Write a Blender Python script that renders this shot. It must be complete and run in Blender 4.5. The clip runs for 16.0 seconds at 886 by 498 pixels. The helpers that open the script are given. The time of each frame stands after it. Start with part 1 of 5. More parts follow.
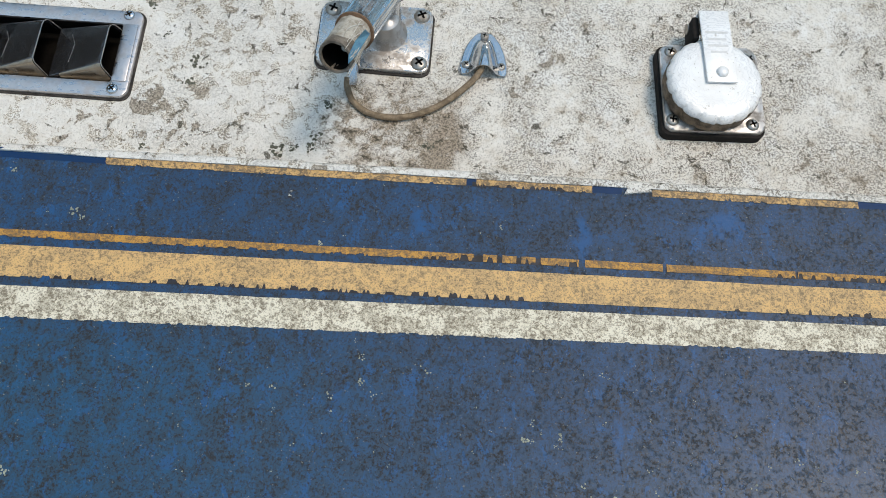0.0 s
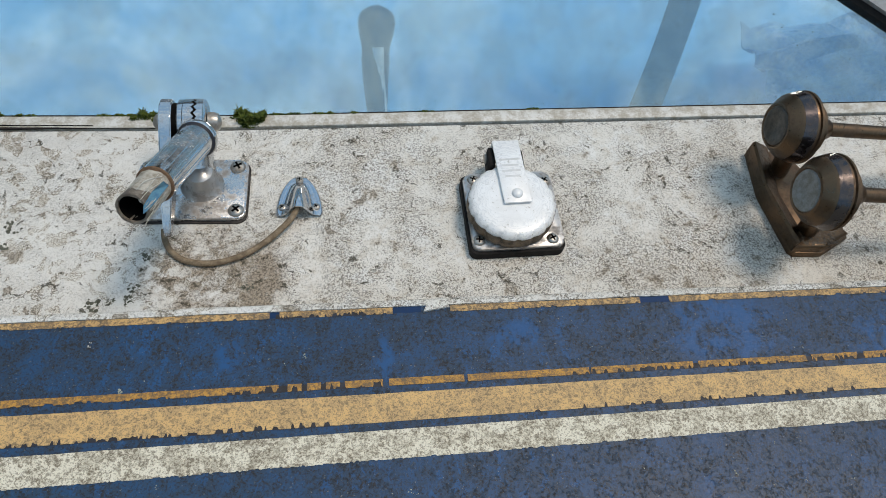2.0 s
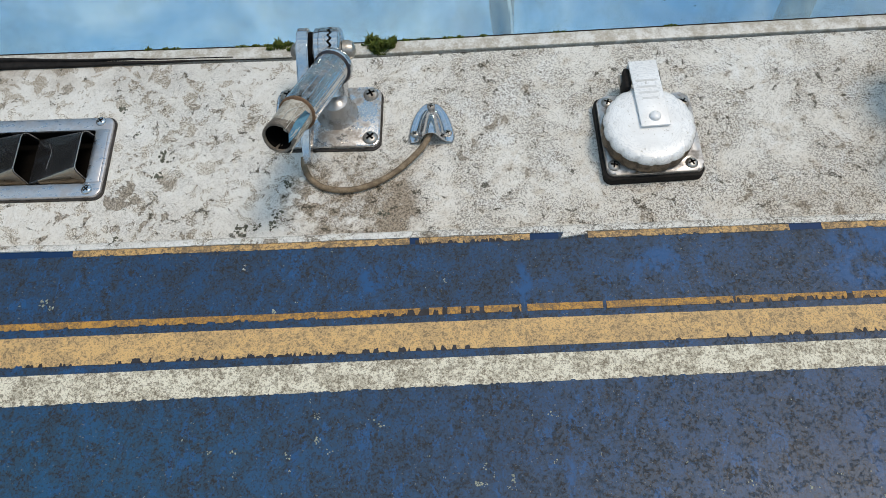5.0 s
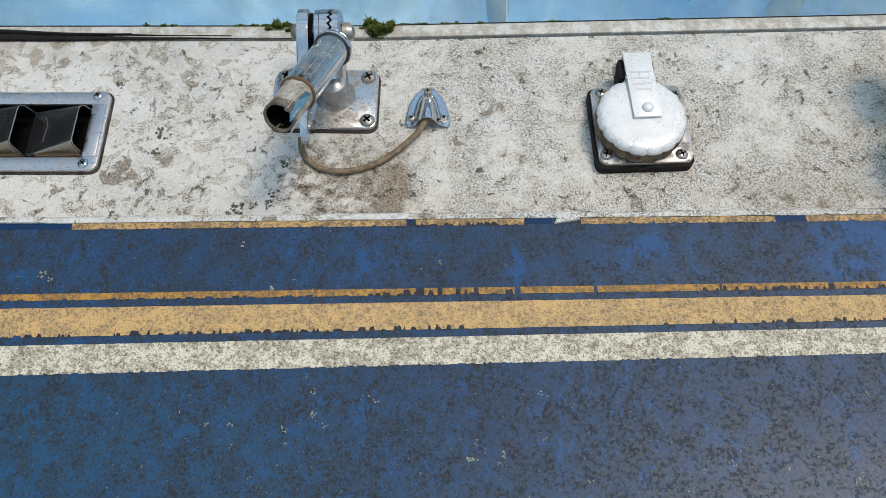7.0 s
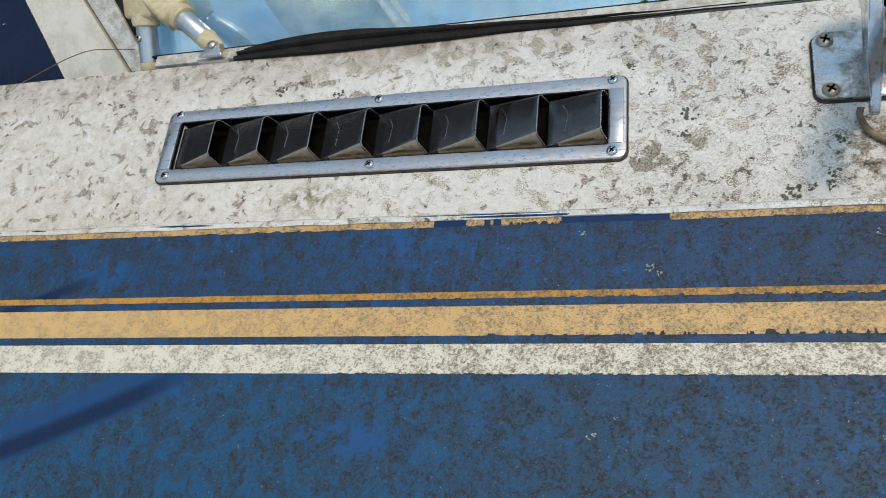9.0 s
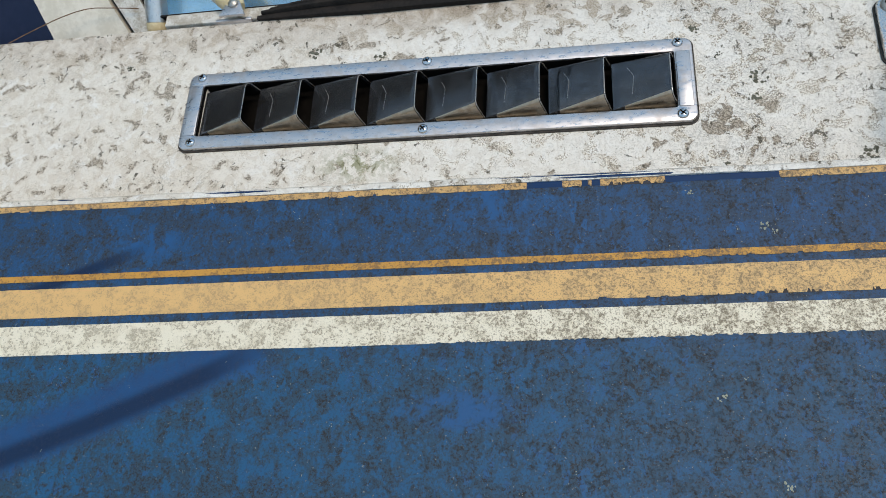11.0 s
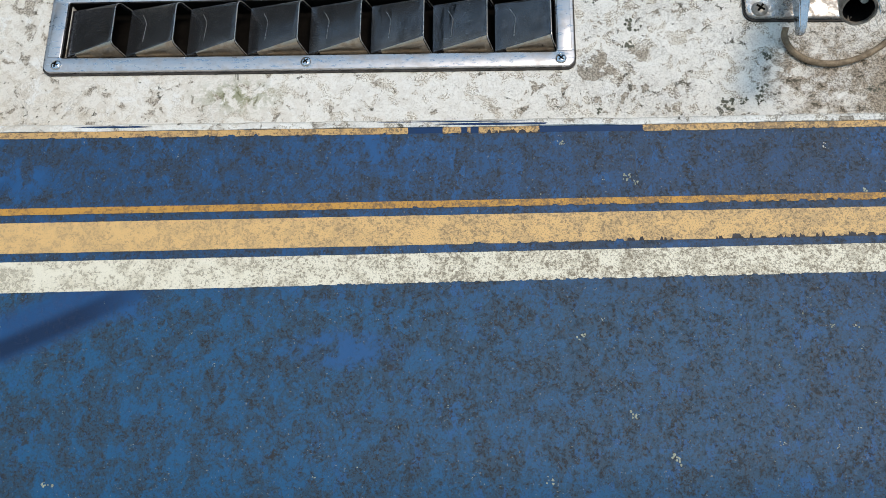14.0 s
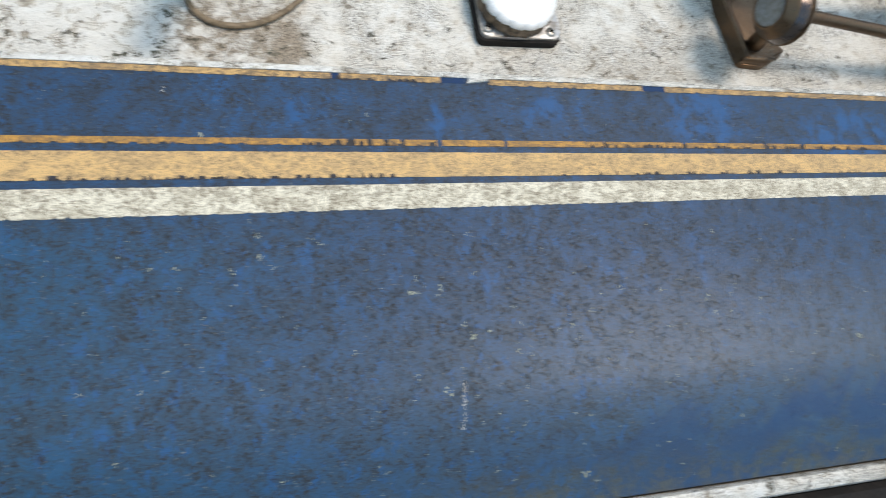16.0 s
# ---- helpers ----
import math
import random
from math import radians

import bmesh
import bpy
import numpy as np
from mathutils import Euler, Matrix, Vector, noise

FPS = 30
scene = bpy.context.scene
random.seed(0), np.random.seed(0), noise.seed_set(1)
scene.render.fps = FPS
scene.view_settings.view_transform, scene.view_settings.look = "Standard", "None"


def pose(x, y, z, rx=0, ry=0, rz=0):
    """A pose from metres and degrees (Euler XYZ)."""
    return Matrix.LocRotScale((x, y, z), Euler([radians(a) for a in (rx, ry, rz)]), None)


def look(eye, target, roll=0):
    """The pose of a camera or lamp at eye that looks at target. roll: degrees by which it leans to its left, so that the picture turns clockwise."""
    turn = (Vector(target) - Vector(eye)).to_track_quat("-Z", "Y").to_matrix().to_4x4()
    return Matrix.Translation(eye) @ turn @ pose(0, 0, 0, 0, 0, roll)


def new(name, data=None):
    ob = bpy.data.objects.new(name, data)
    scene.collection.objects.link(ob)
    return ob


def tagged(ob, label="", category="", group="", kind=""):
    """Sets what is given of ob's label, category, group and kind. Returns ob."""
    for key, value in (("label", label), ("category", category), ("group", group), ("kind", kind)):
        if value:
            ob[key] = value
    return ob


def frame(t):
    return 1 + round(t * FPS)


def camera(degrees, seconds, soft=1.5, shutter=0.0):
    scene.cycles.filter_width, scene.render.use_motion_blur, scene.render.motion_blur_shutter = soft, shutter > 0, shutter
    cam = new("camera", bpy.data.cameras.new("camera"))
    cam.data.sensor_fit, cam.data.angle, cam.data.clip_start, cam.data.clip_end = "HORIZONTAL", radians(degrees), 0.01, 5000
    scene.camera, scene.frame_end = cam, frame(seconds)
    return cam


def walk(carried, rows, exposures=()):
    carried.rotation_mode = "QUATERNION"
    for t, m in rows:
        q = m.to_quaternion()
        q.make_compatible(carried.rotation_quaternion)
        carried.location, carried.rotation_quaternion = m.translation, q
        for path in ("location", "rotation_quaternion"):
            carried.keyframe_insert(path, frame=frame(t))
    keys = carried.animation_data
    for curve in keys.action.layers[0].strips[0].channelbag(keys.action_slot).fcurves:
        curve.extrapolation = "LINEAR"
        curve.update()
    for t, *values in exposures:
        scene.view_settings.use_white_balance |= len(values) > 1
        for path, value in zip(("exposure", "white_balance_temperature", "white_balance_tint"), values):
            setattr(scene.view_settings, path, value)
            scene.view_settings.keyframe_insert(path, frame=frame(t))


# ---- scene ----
cam = camera(60.0, 16.0, soft=0.9, shutter=0.1)
PATH = [
    (0, (0.329, 0.005, 0.466), (0.361, 0.689, -1.413), 6.4),
    (0.5, (0.335, 0.011, 0.479), (0.308, 0.728, -1.387), 1.6),
    (1, (0.336, 0.004, 0.472), (0.444, 0.881, -1.323), 7.4),
    (1.5, (0.357, -0.019, 0.475), (0.555, 0.966, -1.254), 9.4),
    (2, (0.393, -0.014, 0.48), (0.637, 1.011, -1.22), 10.1),
    (2.5, (0.403, -0.009, 0.489), (0.669, 1.003, -1.216), 10.1),
    (3, (0.397, -0.015, 0.482), (0.58, 0.958, -1.256), 6.1),
    (3.5, (0.383, -0.013, 0.483), (0.477, 0.91, -1.289), 1.4),
    (4, (0.387, -0.022, 0.468), (0.404, 0.882, -1.315), -2.6),
    (4.5, (0.384, -0.019, 0.469), (0.357, 0.885, -1.315), -4.2),
    (4.7, (0.381, -0.013, 0.477), (0.34, 0.878, -1.313), -4.6),
    (6.8, (0.368, -0.018, 0.487), (0.357, 0.809, -1.334), -0.7),
    (7, (0.368, -0.02, 0.488), (0.371, 0.818, -1.328), 0.1),
    (7.5, (0.338, -0.013, 0.495), (0.345, 0.839, -1.314), 0.1),
    (8, (0.276, -0.005, 0.485), (0.129, 0.838, -1.322), -9.2),
    (8.5, (0.223, 0.001, 0.49), (-0.123, 0.828, -1.298), -21.0),
    (9, (0.147, -0.01, 0.483), (-0.433, 0.758, -1.271), -34.7),
    (9.5, (0.116, -0.034, 0.515), (-0.516, 0.707, -1.232), -38.6),
    (9.7, (0.095, -0.037, 0.526), (-0.526, 0.707, -1.223), -38.2),
    (11.8, (0.019, -0.017, 0.455), (-0.255, 0.748, -1.373), -19.5),
    (12, (0.012, -0.021, 0.455), (-0.285, 0.711, -1.383), -21.6),
    (12.5, (0.017, 0.014, 0.461), (-0.236, 0.643, -1.42), -21.8),
    (13, (0.033, 0.012, 0.481), (-0.162, 0.594, -1.422), -18.4),
    (13.5, (0.055, -0.001, 0.481), (-0.073, 0.556, -1.436), -12.7),
    (14, (0.045, -0.007, 0.499), (-0.043, 0.531, -1.426), -9.1),
    (14.5, (0.031, -0.007, 0.491), (-0.027, 0.52, -1.438), -6.1),
    (15, (0.015, -0.015, 0.49), (-0.033, 0.506, -1.441), -5.1),
    (15.5, (0.073, -0.036, 0.497), (0.091, 0.494, -1.431), 1.5),
    (15.7, (0.138, -0.045, 0.49), (0.348, 0.503, -1.422), 19.3),
    (15.9, (0.216, -0.054, 0.486), (0.712, 0.532, -1.360), 36.8),
    (16, (0.255, -0.056, 0.487), (0.908, 0.515, -1.315), 44.5),
]
walk(cam, [(t, look(eye, target, roll)) for t, eye, target, roll in PATH],
     [(t, stops, 7480 if t < 10 else 7400, 13) for t, stops in ((0, 0.27), (1.0, 0.17), (2.0, 0.05), (4.0, 0.08), (7.0, 0.17), (8.5, 0.13), (9.5, 0.21), (13.0, 0.25), (14.5, 0.39), (15.5, 0.46), (16, 0.56))])

# ---- sky, sun ----
SUN = Vector((0.36, 0.09, 1.0)).normalized()
world = bpy.data.worlds.new("sky")
scene.world = world
world.use_nodes = True
wn, wl = world.node_tree.nodes, world.node_tree.links
sky = wn.new("ShaderNodeTexSky")
sky.sky_type, sky.sun_disc = "NISHITA", False
sky.sun_elevation = math.asin(SUN.z)
sky.sun_rotation = math.atan2(SUN.x, SUN.y)
cloud_noise = wn.new("ShaderNodeTexNoise")
cloud_noise.inputs["Scale"].default_value = 4.6
cloud_noise.inputs["Detail"].default_value = 7
cloud_noise.inputs["Roughness"].default_value = 0.62
cloud_noise.inputs["Distortion"].default_value = 0.5
cloud_ramp = wn.new("ShaderNodeMapRange")
cloud_ramp.inputs["From Min"].default_value, cloud_ramp.inputs["From Max"].default_value = 0.45, 0.68
cloud_mix = wn.new("ShaderNodeMix")
cloud_mix.data_type = "RGBA"
cloud_mix.inputs["B"].default_value = (7.2, 9.0, 10.2, 1)
wl.new(cloud_noise.outputs["Fac"], cloud_ramp.inputs["Value"])
wl.new(cloud_ramp.outputs["Result"], cloud_mix.inputs["Factor"])
haze = wn.new("ShaderNodeMix")
haze.data_type = "RGBA"
haze.inputs["Factor"].default_value = 0.6
haze.inputs["B"].default_value = (2.3, 5.5, 9.4, 1)
wl.new(sky.outputs["Color"], haze.inputs["A"])
wl.new(haze.outputs["Result"], cloud_mix.inputs["A"])
wl.new(cloud_mix.outputs["Result"], wn["Background"].inputs["Color"])
wn["Background"].inputs["Strength"].default_value = 0.10
sun = new("sun", bpy.data.lights.new("sun", "SUN"))
sun.data.energy, sun.data.angle, sun.data.color = 1.5, radians(17.0), (1.0, 0.92, 0.82)
sun.matrix_world = look((0, 0, 0), tuple(-SUN))

# ---- materials ----


class Nodes:
    """A short hand for building one node material."""

    def __init__(self, name, rough=0.5, metal=0.0):
        self.mat = bpy.data.materials.new(name)
        self.mat.use_nodes = True
        self.tree = self.mat.node_tree
        self.bsdf = self.tree.nodes["Principled BSDF"]
        self.bsdf.inputs["Roughness"].default_value = rough
        self.bsdf.inputs["Metallic"].default_value = metal
        self.co = self.add("ShaderNodeTexCoord").outputs["Object"]

    def add(self, kind):
        return self.tree.nodes.new(kind)

    def put(self, value, socket):
        if isinstance(value, bpy.types.NodeSocket):
            self.tree.links.new(value, socket)
        elif isinstance(value, (tuple, list)):
            socket.default_value = (*value, 1) if len(value) == 3 and socket.type == "RGBA" else value
        else:
            socket.default_value = value

    def noise(self, scale, detail=4, rough=0.55, twist=0.0, stretch=None, shift=(0, 0, 0)):
        n = self.add("ShaderNodeTexNoise")
        m = self.add("ShaderNodeMapping")
        self.put(self.co, m.inputs["Vector"])
        m.inputs["Scale"].default_value = stretch or (1, 1, 1)
        m.inputs["Location"].default_value = shift
        self.put(m.outputs["Vector"], n.inputs["Vector"])
        for key, v in (("Scale", scale), ("Detail", detail), ("Roughness", rough), ("Distortion", twist)):
            n.inputs[key].default_value = v
        return n.outputs["Fac"]

    def cells(self, scale):
        n = self.add("ShaderNodeTexVoronoi")
        self.put(self.co, n.inputs["Vector"])
        n.inputs["Scale"].default_value = scale
        return n.outputs["Distance"]

    def step(self, value, a, b, lo=0.0, hi=1.0):
        n = self.add("ShaderNodeMapRange")
        n.interpolation_type = "SMOOTHSTEP"
        self.put(value, n.inputs["Value"])
        for key, v in (("From Min", a), ("From Max", b), ("To Min", lo), ("To Max", hi)):
            n.inputs[key].default_value = v
        return n.outputs["Result"]

    def math(self, op, a, b=0.0, clamp=False):
        n = self.add("ShaderNodeMath")
        n.operation, n.use_clamp = op, clamp
        self.put(a, n.inputs[0])
        self.put(b, n.inputs[1])
        return n.outputs[0]

    def mix(self, fac, a, b):
        n = self.add("ShaderNodeMix")
        n.data_type = "RGBA"
        self.put(fac, n.inputs["Factor"])
        self.put(a, n.inputs["A"])
        self.put(b, n.inputs["B"])
        return n.outputs["Result"]

    def xyz(self):
        n = self.add("ShaderNodeSeparateXYZ")
        self.put(self.co, n.inputs[0])
        return n.outputs

    def spot(self, x, y, rx, ry, soft=1.0):
        """1 at the middle of an ellipse on the plan, 0 at its rim."""
        p = self.xyz()
        dx = self.math("DIVIDE", self.math("SUBTRACT", p[0], x), rx)
        dy = self.math("DIVIDE", self.math("SUBTRACT", p[1], y), ry)
        d = self.math("SQRT", self.math("ADD", self.math("MULTIPLY", dx, dx), self.math("MULTIPLY", dy, dy)))
        return self.step(d, 1.0, 1.0 - soft)

    def finish(self, color, rough=None, height=None, depth=0.001, strength=0.5):
        self.put(color, self.bsdf.inputs["Base Color"])
        if rough is not None:
            self.put(rough, self.bsdf.inputs["Roughness"])
        if height is not None:
            b = self.add("ShaderNodeBump")
            b.inputs["Distance"].default_value, b.inputs["Strength"].default_value = depth, strength
            self.put(height, b.inputs["Height"])
            self.put(b.outputs["Normal"], self.bsdf.inputs["Normal"])
        return self.mat


def gelcoat(name, extra):
    """Chalky off-white gelcoat: a fine dark crackle, flaked patches and dirt grown into them."""
    g = Nodes(name, 0.6)
    big = g.noise(9, 4, 0.6)
    mid = g.noise(40, 6, 0.64, 0.4)
    patch = g.noise(66, 7, 0.66, 0.5, None, (4, 2, 1))
    blot = g.noise(120, 6, 0.64, 0.6, None, (1, 7, 3))
    worm = g.noise(760, 2, 0.60, 0.8)
    grain = g.noise(1250, 3, 0.6)
    px = g.xyz()[0]
    dense = g.math("ADD", g.math("MULTIPLY", big, 0.45), g.math("MULTIPLY", mid, 0.55))
    dense = g.step(g.math("ADD", dense, g.step(px, -0.10, 0.45, -0.035, 0.045)), 0.44, 0.58)
    stain = None
    bare = 0.0
    if extra:
        rust = g.math("MULTIPLY", g.spot(0.300, 0.250, 0.058, 0.072, 0.6), g.math("ADD", g.math("MULTIPLY", g.step(blot, 0.42, 0.58), 0.6), g.math("MULTIPLY", g.step(mid, 0.36, 0.56), 0.4)))
        run = g.math("MULTIPLY", g.spot(0.335, 0.250, 0.022, 0.060), g.step(mid, 0.3, 0.6))
        under = g.math("MULTIPLY", g.spot(0.512, 0.255, 0.050, 0.026, 0.8), g.step(blot, 0.40, 0.56))
        dark = g.math("MULTIPLY", g.spot(0.262, 0.268, 0.024, 0.032, 0.8), g.step(blot, 0.42, 0.54))
        # brown by the rubber strip: stain and painted shade in one
        seam = g.math("MULTIPLY", g.spot(-0.06, 0.380, 0.22, 0.026), g.step(mid, 0.34, 0.58))
        horn = g.math("MULTIPLY", g.spot(0.700, 0.275, 0.030, 0.050), g.step(blot, 0.42, 0.56))
        low = g.math("MULTIPLY", g.spot(0.62, 0.235, 0.16, 0.028), g.step(patch, 0.44, 0.58))
        bare = g.math("ADD", g.math("MULTIPLY", g.spot(0.125, 0.255, 0.085, 0.060), 0.055), g.math("MULTIPLY", g.spot(0.62, 0.235, 0.18, 0.03), 0.045))
        # dirt along the windscreen, deepened to paint the rubber strip's shade
        back_dirt_shade = g.math("MULTIPLY", g.step(g.xyz()[1], 0.335, 0.385), g.math("MULTIPLY", g.step(px, 0.32, 0.12), g.step(patch, 0.40, 0.56, 0.35, 1.0)))
        moss = g.math("MULTIPLY", g.spot(-0.128, 0.248, 0.046, 0.020), g.step(blot, 0.45, 0.54))
        clean = g.math("MAXIMUM", g.spot(0.366, 0.262, 0.013, 0.055, 0.8), g.spot(0.735, 0.243, 0.040, 0.018, 0.7))
        clean = g.math("MAXIMUM", clean, g.math("MAXIMUM", g.spot(0.468, 0.292, 0.012, 0.036, 0.7), g.spot(-0.05, 0.262, 0.10, 0.010, 0.9)))
        wet = g.math("ADD", g.math("ADD", g.math("MULTIPLY", dark, 0.9), g.math("MULTIPLY", horn, 0.4)), g.math("ADD", g.math("ADD", g.math("MULTIPLY", under, 0.8), g.math("MULTIPLY", low, 0.5)), g.math("MULTIPLY", rust, 0.7)), True)
        dense = g.math("SUBTRACT", g.math("ADD", dense, wet, True), g.math("MULTIPLY", clean, 0.9), True)
        stain = g.math("ADD", g.math("ADD", rust, run), g.math("ADD", g.math("ADD", seam, g.math("MULTIPLY", low, 0.4)), g.math("MULTIPLY", dark, 0.55)), True)
    col = g.mix(g.step(big, 0.35, 0.65), (0.80, 0.775, 0.72), (0.76, 0.715, 0.64))
    col = g.mix(g.step(px, 0.0, 0.5, 0.0, 0.40), col, (0.70, 0.66, 0.59))
    col = g.mix(g.step(px, -0.34, -0.06, 0.50, 0.0), col, (0.62, 0.565, 0.475))
    # chalk films and a warm haze of dirt
    col = g.mix(g.math("MULTIPLY", g.step(g.noise(34, 6, 0.66, 0.4, None, (6, 1, 2)), 0.54, 0.60), 0.55), col, (0.80, 0.80, 0.78))
    col = g.mix(g.math("MULTIPLY", g.step(patch, 0.50, 0.62), 0.50), col, (0.56, 0.485, 0.39))
    if stain is not None:
        col = g.mix(g.math("MULTIPLY", stain, 0.74), col, (0.29, 0.205, 0.125))
    if extra:
        col = g.mix(g.math("MULTIPLY", back_dirt_shade, 0.90), col, (0.42, 0.35, 0.28))
    # crackle: short dark worms, closer together where the surface is worn
    cut = g.math("SUBTRACT", worm, g.math("SUBTRACT", 0.585, g.math("MULTIPLY", dense, 0.070)))
    pit = g.math("MULTIPLY", g.math("MULTIPLY", g.step(cut, 0.0, 0.012), g.step(dense, 0.0, 1.0, 0.55, 0.92)), g.step(px, -0.15, 0.15, 0.38, 1.0))
    col = g.mix(g.math("MULTIPLY", pit, 0.88), col, (0.115, 0.092, 0.068))
    # a lacework of thin worn film
    lace = g.math("MULTIPLY", g.step(g.noise(125, 6, 0.66, 0.9, None, (3, 9, 2)), 0.520, 0.532), g.step(px, 0.28, -0.02, 0.15, 0.50))
    col = g.mix(lace, col, (0.565, 0.495, 0.41))
    # smooth plates that still hold, dotted dirt between them
    plate = g.step(g.noise(78, 6, 0.60, 0.7, None, (8, 4, 5)), 0.452, 0.460)
    near = g.math("MULTIPLY", g.step(px, -0.22, 0.02, 0.35, 1.0), g.step(px, 0.42, 0.24, 0.30, 1.0))
    free = g.math("SUBTRACT", 1.0, stain if stain is not None else 0.0)
    col = g.mix(g.math("MULTIPLY", g.math("MULTIPLY", plate, near), g.math("MULTIPLY", free, 0.62)), col, (0.765, 0.75, 0.71))
    dotted = g.math("MULTIPLY", g.math("SUBTRACT", 1.0, plate), g.math("MULTIPLY", near, g.step(g.noise(980, 3, 0.6, 0.0, None, (2, 6, 4)), 0.520, 0.540)))
    col = g.mix(g.math("MULTIPLY", dotted, 0.72), col, (0.235, 0.195, 0.135))
    # flaked patches with hard edges, dirty grain inside
    flake = g.step(g.math("ADD", g.math("ADD", patch, g.step(px, -0.20, 0.20, 0.032, -0.014)), g.math("ADD", g.math("MULTIPLY", dense, 0.026), bare)), 0.624, 0.638)
    col = g.mix(g.math("MULTIPLY", flake, g.step(px, -0.15, 0.15, 0.60, 0.80)), col, (0.40, 0.34, 0.27))
    scab = g.math("MULTIPLY", g.step(g.math("ADD", blot, g.math("MULTIPLY", dense, 0.045)), 0.652, 0.664), g.step(grain, 0.38, 0.48))
    col = g.mix(g.math("MULTIPLY", scab, 0.9), col, (0.085, 0.075, 0.052))
    col = g.mix(g.math("MULTIPLY", g.math("MULTIPLY", flake, g.step(worm, 0.48, 0.52)), 0.65), col, (0.12, 0.10, 0.075))
    col = g.mix(g.math("MULTIPLY", g.step(grain, 0.60, 0.635), g.math("MULTIPLY", g.step(dense, 0.0, 1.0, 0.35, 0.75), g.step(px, -0.15, 0.15, 0.25, 1.0))), col, (0.20, 0.155, 0.115))
    if extra:
        col = g.mix(g.math("MULTIPLY", moss, 0.75), col, (0.19, 0.20, 0.075))
    h = g.math("SUBTRACT", g.math("MULTIPLY", grain, 0.25), g.math("ADD", pit, g.math("SUBTRACT", g.math("MULTIPLY", flake, 0.7), g.math("MULTIPLY", scab, 0.8))))
    g.bsdf.inputs["Specular IOR Level"].default_value = 0.35
    return g.finish(col, g.step(mid, 0.3, 0.7, 0.5, 0.8), h, 0.0008, 0.8)


def blue_paint():
    """Faded blue paint under a film of grime, rubbed clean in places."""
    g = Nodes("blue_paint", 0.5)
    big = g.noise(7, 4, 0.6)
    mid = g.noise(80, 9, 0.78, 0.3, (1.1, 0.9, 1))
    fine = g.noise(400, 6, 0.72, 0.4)
    dots = g.noise(760, 4, 0.65, 0.3)
    p = g.xyz()
    worn = g.math("ADD", g.math("MULTIPLY", mid, 0.70), g.math("MULTIPLY", fine, 0.30))
    film = g.step(worn, 0.43, 0.53)
    even = g.step(p[0], -0.10, 0.25, 0.22, 0.50)
    film = g.math("ADD", g.math("MULTIPLY", film, g.math("SUBTRACT", 1.0, even)), even)
    col = g.mix(g.step(big, 0.3, 0.7), (0.005, 0.062, 0.168), (0.008, 0.077, 0.203))
    # brighter, greener blue below the stripes, fading out to the right
    tint = g.math("MULTIPLY", g.step(p[1], 0.12, 0.07), g.step(p[0], 0.42, 0.15))
    col = g.mix(g.math("MULTIPLY", tint, 0.9), col, (0.003, 0.092, 0.215))
    col = g.mix(g.math("MULTIPLY", film, 0.88), col, g.mix(tint, (0.0215, 0.0465, 0.083), (0.0185, 0.0535, 0.090)))
    # paler blue towards the outer edge, from the middle rightwards
    outer_pale = g.math("MULTIPLY", g.step(p[1], 0.07, -0.03), g.step(p[0], 0.15, 0.45))
    col = g.mix(g.math("MULTIPLY", outer_pale, 0.42), col, (0.040, 0.090, 0.140))
    # rubbed streaks and flecks of the bright paint
    fleck = g.math("MULTIPLY", g.step(g.noise(120, 6, 0.66, 0.5, (1.5, 0.8, 1), (1, 5, 2)), 0.572, 0.60), g.step(big, 0.40, 0.58, 0.30, 1.0))
    col = g.mix(g.math("MULTIPLY", fleck, 0.75), col, (0.008, 0.083, 0.222))
    # grime in clusters: soft dark ground, brown crumbs, black grains
    cluster = g.step(g.math("ADD", g.math("MULTIPLY", mid, 0.75), g.math("MULTIPLY", g.noise(105, 5, 0.62), 0.25)), 0.46, 0.60)
    col = g.mix(g.math("MULTIPLY", g.math("MULTIPLY", cluster, g.step(fine, 0.36, 0.56)), 0.36), col, (0.032, 0.040, 0.048))
    speck = g.math("MULTIPLY", g.step(fine, 0.535, 0.565), cluster)
    col = g.mix(g.math("MULTIPLY", speck, 0.82), col, (0.022, 0.023, 0.024))
    crumb = g.math("MULTIPLY", g.step(dots, 0.545, 0.570), g.math("ADD", g.math("MULTIPLY", cluster, 0.70), g.step(p[0], -0.15, 0.25, 0.34, 0.62)), True)
    col = g.mix(g.math("MULTIPLY", crumb, 0.78), col, (0.020, 0.017, 0.017))
    pale = g.math("MULTIPLY", g.step(g.noise(900, 3, 0.6, 0.0, None, (7, 2, 1)), 0.60, 0.66), g.step(p[0], 0.0, 0.5, 0.15, 0.6))
    col = g.mix(g.math("MULTIPLY", pale, 0.5), col, (0.075, 0.095, 0.115))
    col = g.mix(g.math("MULTIPLY", g.step(g.noise(610, 3, 0.6, 0.0, None, (3, 1, 2)), 0.66, 0.71), 0.65), col, (0.22, 0.22, 0.19))
    # dark brown-black blotches of old dirt
    blot = g.math("MULTIPLY", g.step(g.noise(85, 6, 0.68, 0.4, None, (9, 3, 4)), 0.625, 0.66), g.step(fine, 0.40, 0.52))
    col = g.mix(g.math("MULTIPLY", blot, 0.7), col, (0.026, 0.024, 0.024))
    g.put(g.math("ADD", g.math("MULTIPLY", g.math("MULTIPLY", g.step(p[0], 0.30, 0.62), g.step(p[1], 0.09, 0.0)), 0.26), 0.31), g.bsdf.inputs["Specular IOR Level"])
